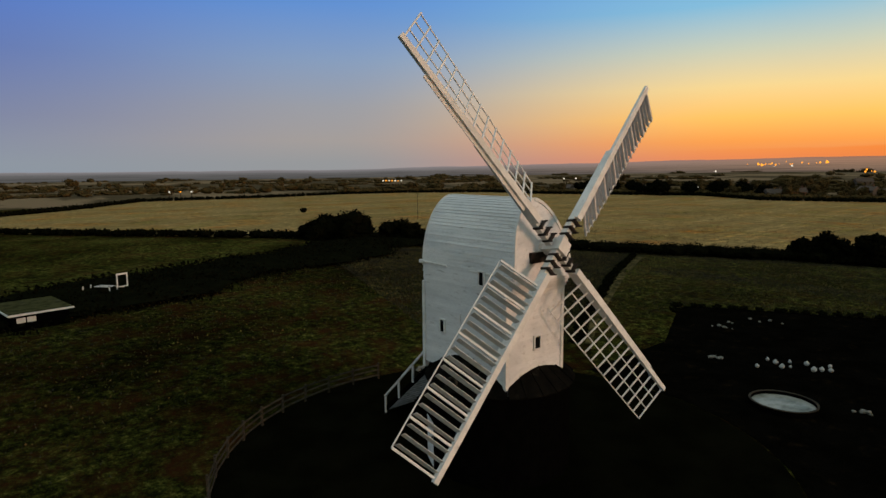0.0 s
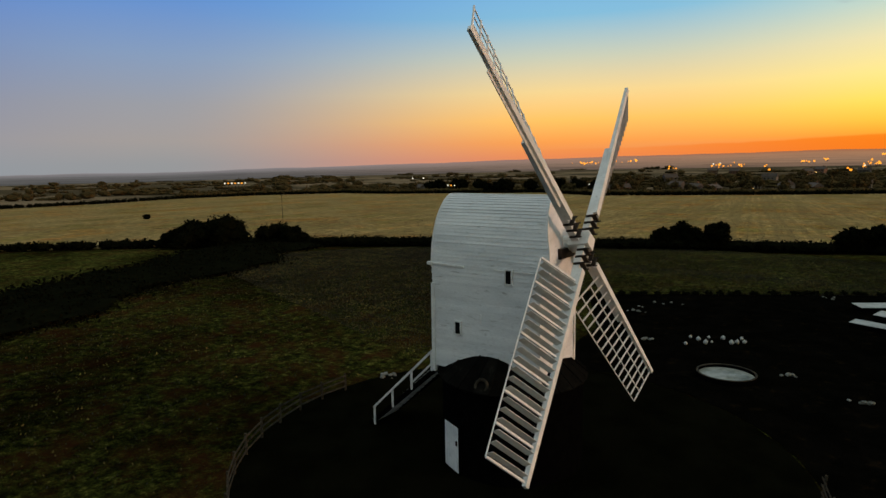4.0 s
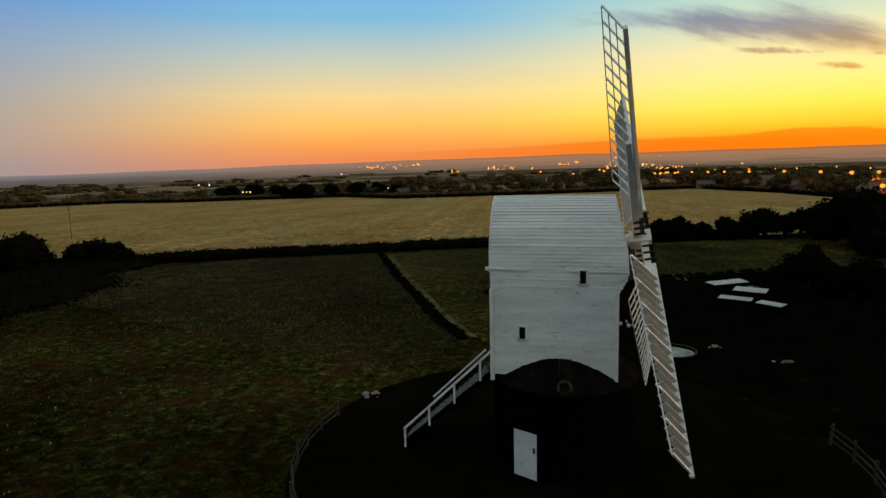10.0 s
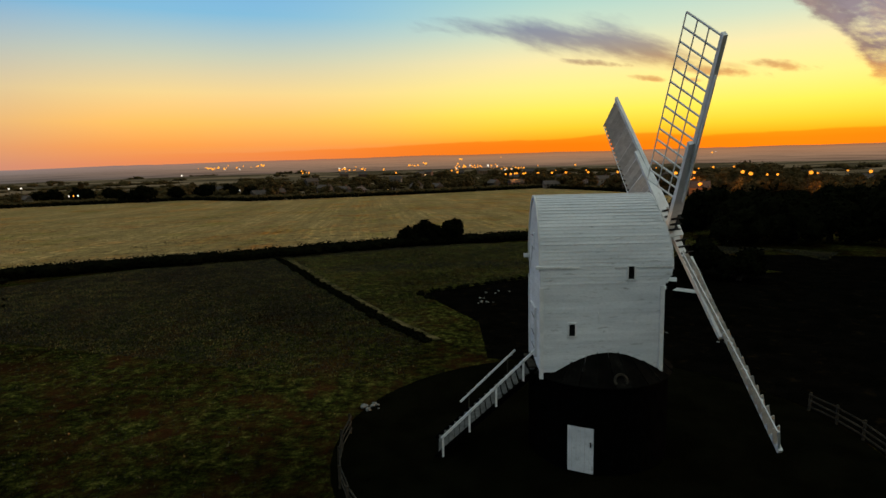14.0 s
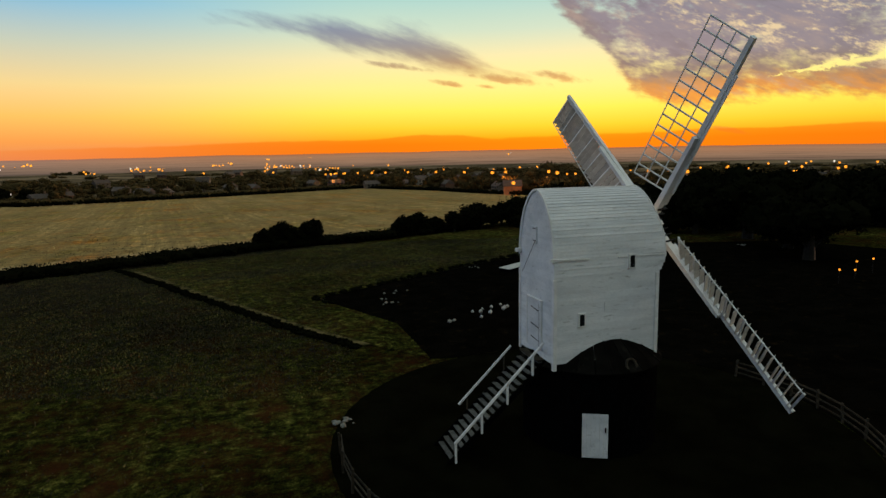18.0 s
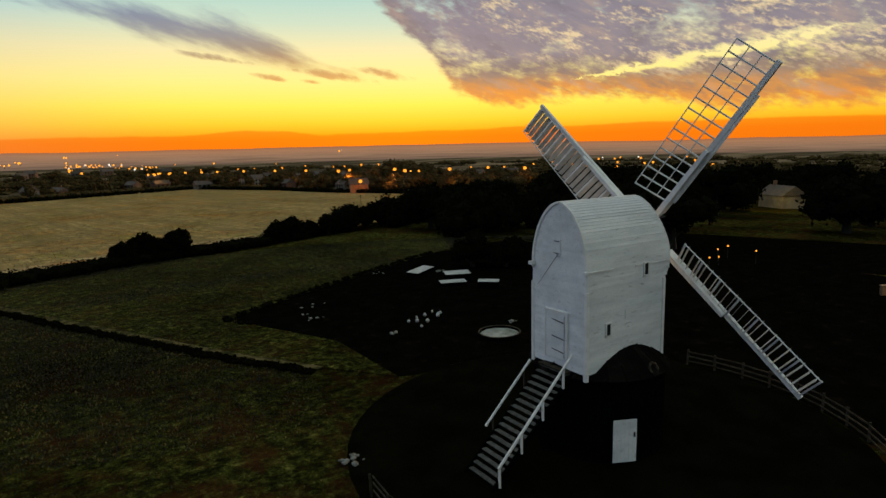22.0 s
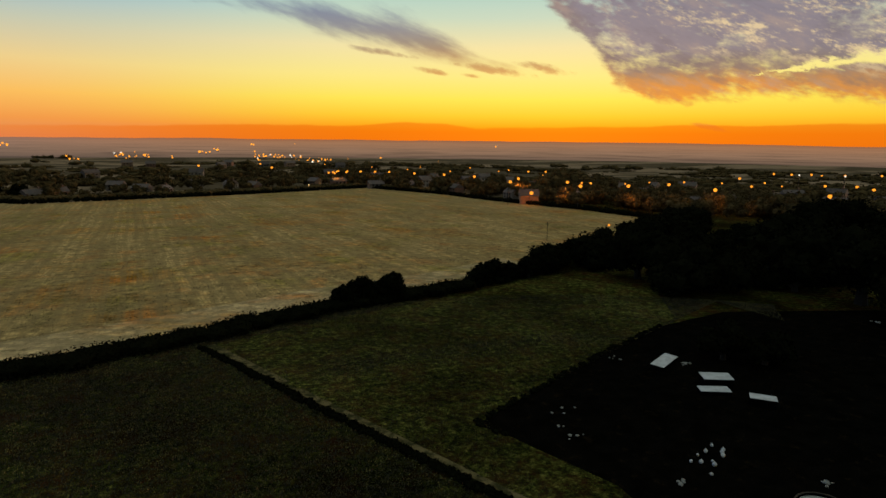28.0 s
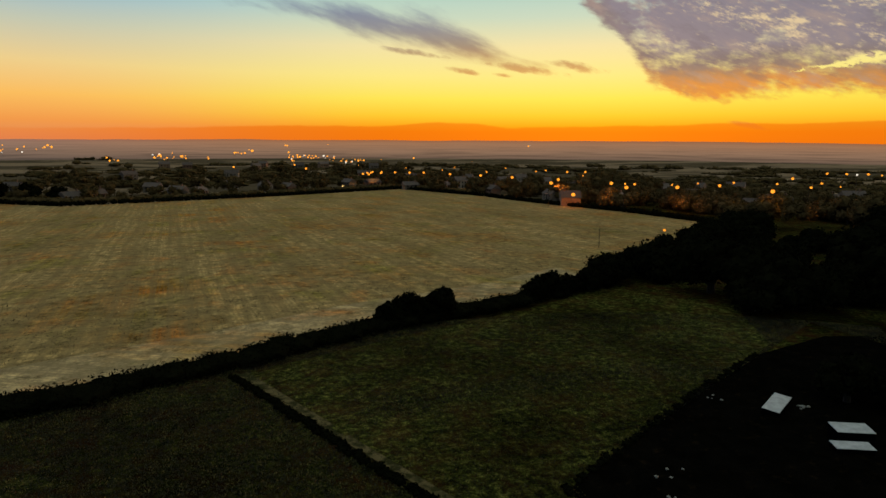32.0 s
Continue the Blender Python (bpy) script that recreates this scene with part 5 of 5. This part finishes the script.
lamp = bpy.data.lights.new("garage_lamp", "POINT")
lamp.energy, lamp.color, lamp.shadow_soft_size = 1700, (1.0, 0.2, 0.015), 0.3
new("garage_lamp", lamp).location = (108.5, 252, height(108, 252) + 4.5)
street_lamp(108, 251.5, 6.0, 0.9)


def far_light(x, y, z, mat, size, label):
    """A small far lamp on a short post."""
    ob = thing("far_lamp", label, "lamp", "far town lights", at=(x, y, z))
    g = height(x, y) - z
    child("post", mesh_of("post", *cyl_data((0, 0, g), (0, 0, -size * 0.5), 0.2, 0.2, 5), IRON), ob)
    bm = bmesh.new()
    bmesh.ops.create_icosphere(bm, subdivisions=1, radius=size)
    part("bulb", bm, mat, ob)


r4 = np.random.default_rng(17)
# bearing from, bearing to, elevation, how many, distance
TOWN = [(-23.0, -19.0, -0.2, 14, 1350), (-18.6, -17.0, -0.08, 4, 1350), (-10.9, -8.0, -0.68, 14, 1500), (-14.3, -13.5, -0.95, 3, 1500), (-6.6, -6.2, -0.7, 3, 1500), (-4.4, -3.0, -0.42, 5, 1500), (-2.6, -2.1, -0.2, 5, 1500), (0.4, 3.2, -0.66, 16, 1500), (3.4, 5.2, -0.66, 4, 1500), (0.4, 0.8, -1.0, 2, 1300),
        (0.3, 2.2, 0.24, 4, 2300), (4.7, 5.0, 0.3, 1, 2300), (3.8, 7.2, -1.0, 11, 1300), (11.6, 11.9, -0.68, 1, 1600), (15.1, 15.5, 0.5, 2, 3200), (17.0, 17.3, -1.05, 1, 1300), (23.5, 24.0, 0.3, 2, 2600), (44.6, 45.0, 0.42, 1, 2600)]
def on_slope(b, el):
    """How far off the land rises to this angle, seen from the height of the path."""
    d = 620.0
    while d < 4200 and height(d * math.sin(b), d * math.cos(b)) + 4 - 17.5 < d * math.tan(radians(el)):
        d += 20
    return d


for b0, b1, el, n, d in TOWN:
    for k in range(n + n // 2):
        b = radians(b0 + (b1 - b0) * r4.random())
        d = on_slope(b, el + r4.normal() * 0.09)
        far_light(d * math.sin(b), d * math.cos(b), height(d * math.sin(b), d * math.cos(b)) + 4, AMBER if r4.random() < 0.88 else COOLWHITE, d * r4.uniform(0.0006, 0.0016), "tiny amber far town light on a post")
PALE = [(-24.5, -24.3, -1.05, 1, 700), (-36.7, -36.5, -1.7, 1, 600), (-55.6, -53.5, -1.82, 7, 520), (-75.8, -73.0, -2.6, 3, 420), (-37.8, -37.6, -1.7, 1, 520), (-34.5, -33.5, -2.5, 3, 400), (-26.0, -18.5, -2.55, 6, 415), (48.0, 53.0, -1.2, 3, 420)]
for b0, b1, el, n, d in PALE:
    for k in range(n):
        b = radians(b0 - 0.65 + (b1 - b0) * (k + 0.5) / n)
        far_light(d * math.sin(b), d * math.cos(b), max(12.6 + d * math.tan(radians(el + 0.45)), height(d * math.sin(b), d * math.cos(b)) + 1), COOLWHITE if k % 2 == 0 else AMBER, d * 0.0014, "tiny pale far light on a post")


def garden_lamp(x, y, z):
    ob = thing("garden_lamp", "small amber lamp on a thin post", "lamp", "amber lamps by the trees", at=(x, y, 0))
    child("post", mesh_of("post", *cyl_data((0, 0, -0.05), (0, 0, z), 0.04, 0.03, 6), IRON), ob)
    bm = bmesh.new()
    bmesh.ops.create_icosphere(bm, subdivisions=1, radius=0.11)
    part("bulb", bm, AMBER, ob, "", pose(0, 0, z + 0.08))


for x, y, z in ((44.1, 21.6, 1.45), (47.3, 22.3, 1.4), (46.2, 18.2, 1.45), (39.2, 19.5, 1.3), (42.4, 20.4, 0.9)):
    garden_lamp(x, y, z)

# floodlit barn behind the trees
barn = house(136, 62, 10, 6, 3.4, 60, PALE_RENDER)
flood = bpy.data.lights.new("barn_flood", "POINT")
flood.energy, flood.color, flood.shadow_soft_size = 1300, (1.0, 0.72, 0.04), 0.4
new("barn_flood", flood).location = (124, 58, height(124, 58) + 5.0)

# low garden wall lit by its own lamp
wall_lit = thing("garden_wall", "low rendered garden wall under a yellow lamp", "wall", at=(43.5, 1.5, 0), turn=-28)
part("wall_face", bevel_box(8.0, 0.3, 0.9, 0.03, (0, 0, 0.43)), RENDERED, wall_lit)
part("coping", bevel_box(8.1, 0.42, 0.08, 0.02, (0, 0, 0.92)), RENDERED, wall_lit, "flat stone coping")
wlamp = bpy.data.lights.new("wall_lamp", "POINT")
wlamp.energy, wlamp.color, wlamp.shadow_soft_size = 260, (1.0, 0.66, 0.05), 0.1
new("wall_lamp", wlamp).location = (42.2, -0.4, 2.2)

# ---- rough grass tufts over the near fields ----
def tufts(name, n, region, size, mat, label, seed):
    r = np.random.default_rng(seed)
    P = []
    while len(P) < n:
        x, y = region(r)
        P.append((x, y, height(x, y)))
    P = np.array(P)
    a = r.uniform(0, 2 * math.pi, n)
    s = size * (0.4 + r.random(n))
    lean = r.normal(size=(n, 2)) * 0.35
    side = np.stack([np.cos(a), np.sin(a), np.zeros(n)], 1) * s[:, None] * 0.55
    tip = P + np.stack([lean[:, 0] * s, lean[:, 1] * s, s], 1)
    v = np.stack([P - side, P + side, tip], 1).reshape(-1, 3)
    me = mesh_of(name, v, np.arange(3 * n).reshape(-1, 3), mat)
    return thing(name, label, "grass", kind="stuff", mesh=me)


def island_material(name, stops, rough=0.95):
    m = bpy.data.materials.new(name)
    m.use_nodes = True
    t = m.node_tree
    g = t.nodes.new("ShaderNodeNewGeometry")
    c = ramp(t, g.outputs["Random Per Island"], stops)
    tc = t.nodes.new("ShaderNodeTexCoord")
    for scale, low in ((0.09, 0.35), (0.5, 0.3), (2.2, 0.35)):
        n = t.nodes.new("ShaderNodeTexNoise")
        n.inputs["Scale"].default_value, n.inputs["Detail"].default_value = scale, 4
        t.links.new(tc.outputs["Object"], n.inputs["Vector"])
        c = mix(t, 1.0, c, ramp(t, n.outputs[0], [(0.36, (low * 1.15, low, low * 0.8, 1)), (0.62, (1.1, 1.1, 1.05, 1))]), "MULTIPLY")
    t.links.new(c, t.nodes["Principled BSDF"].inputs["Base Color"])
    t.nodes["Principled BSDF"].inputs["Roughness"].default_value = rough
    return m


BLADES = island_material("grass_blades", [(0.0, (0.006, 0.010, 0.002, 1)), (0.45, (0.03, 0.036, 0.006, 1)), (0.7, (0.085, 0.088, 0.016, 1)), (0.85, (0.15, 0.13, 0.03, 1)), (0.93, (0.2, 0.165, 0.05, 1)), (1.0, (0.14, 0.045, 0.018, 1))])


def near_field(r):
    while True:
        b, d = r.uniform(-175, 40), 12.6 + 60 * math.sqrt(r.random())
        x, y = d * math.sin(radians(b)), d * math.cos(radians(b))
        if y < -18 or (y + 0.35 * x < 4 and r.random() < 0.92):
            continue
        if x > -8.5 and y < 0.55 * x + 37.5 and x < 40:
            continue
        return x, y


tufts("grass", 280000, near_field, 0.095, BLADES, "rough dark grass with dry yellow tufts", 3)
STUBBLE = island_material("stubble_stalks", [(0.0, (0.2, 0.16, 0.07, 1)), (0.5, (0.4, 0.32, 0.15, 1)), (1.0, (0.55, 0.45, 0.22, 1))])


def stubble_rows(r):
    while True:
        k, u = int(r.integers(-90, 75)), r.random()
        x0 = k * 1.5
        y0 = 60 + 180 * u * u
        x, y = x0 - (y0 - 60) * 0.14 + r.normal() * 0.5, y0
        lo = float(np.interp(x, [p[0] for p in HEDGE], [p[1] for p in HEDGE])) + 2.5
        if y < lo or x > 90:
            continue
        return x + r.normal() * 0.25, y


tufts("stubble", 60000, stubble_rows, 0.2, STUBBLE, "rows of cut straw stubble", 8)
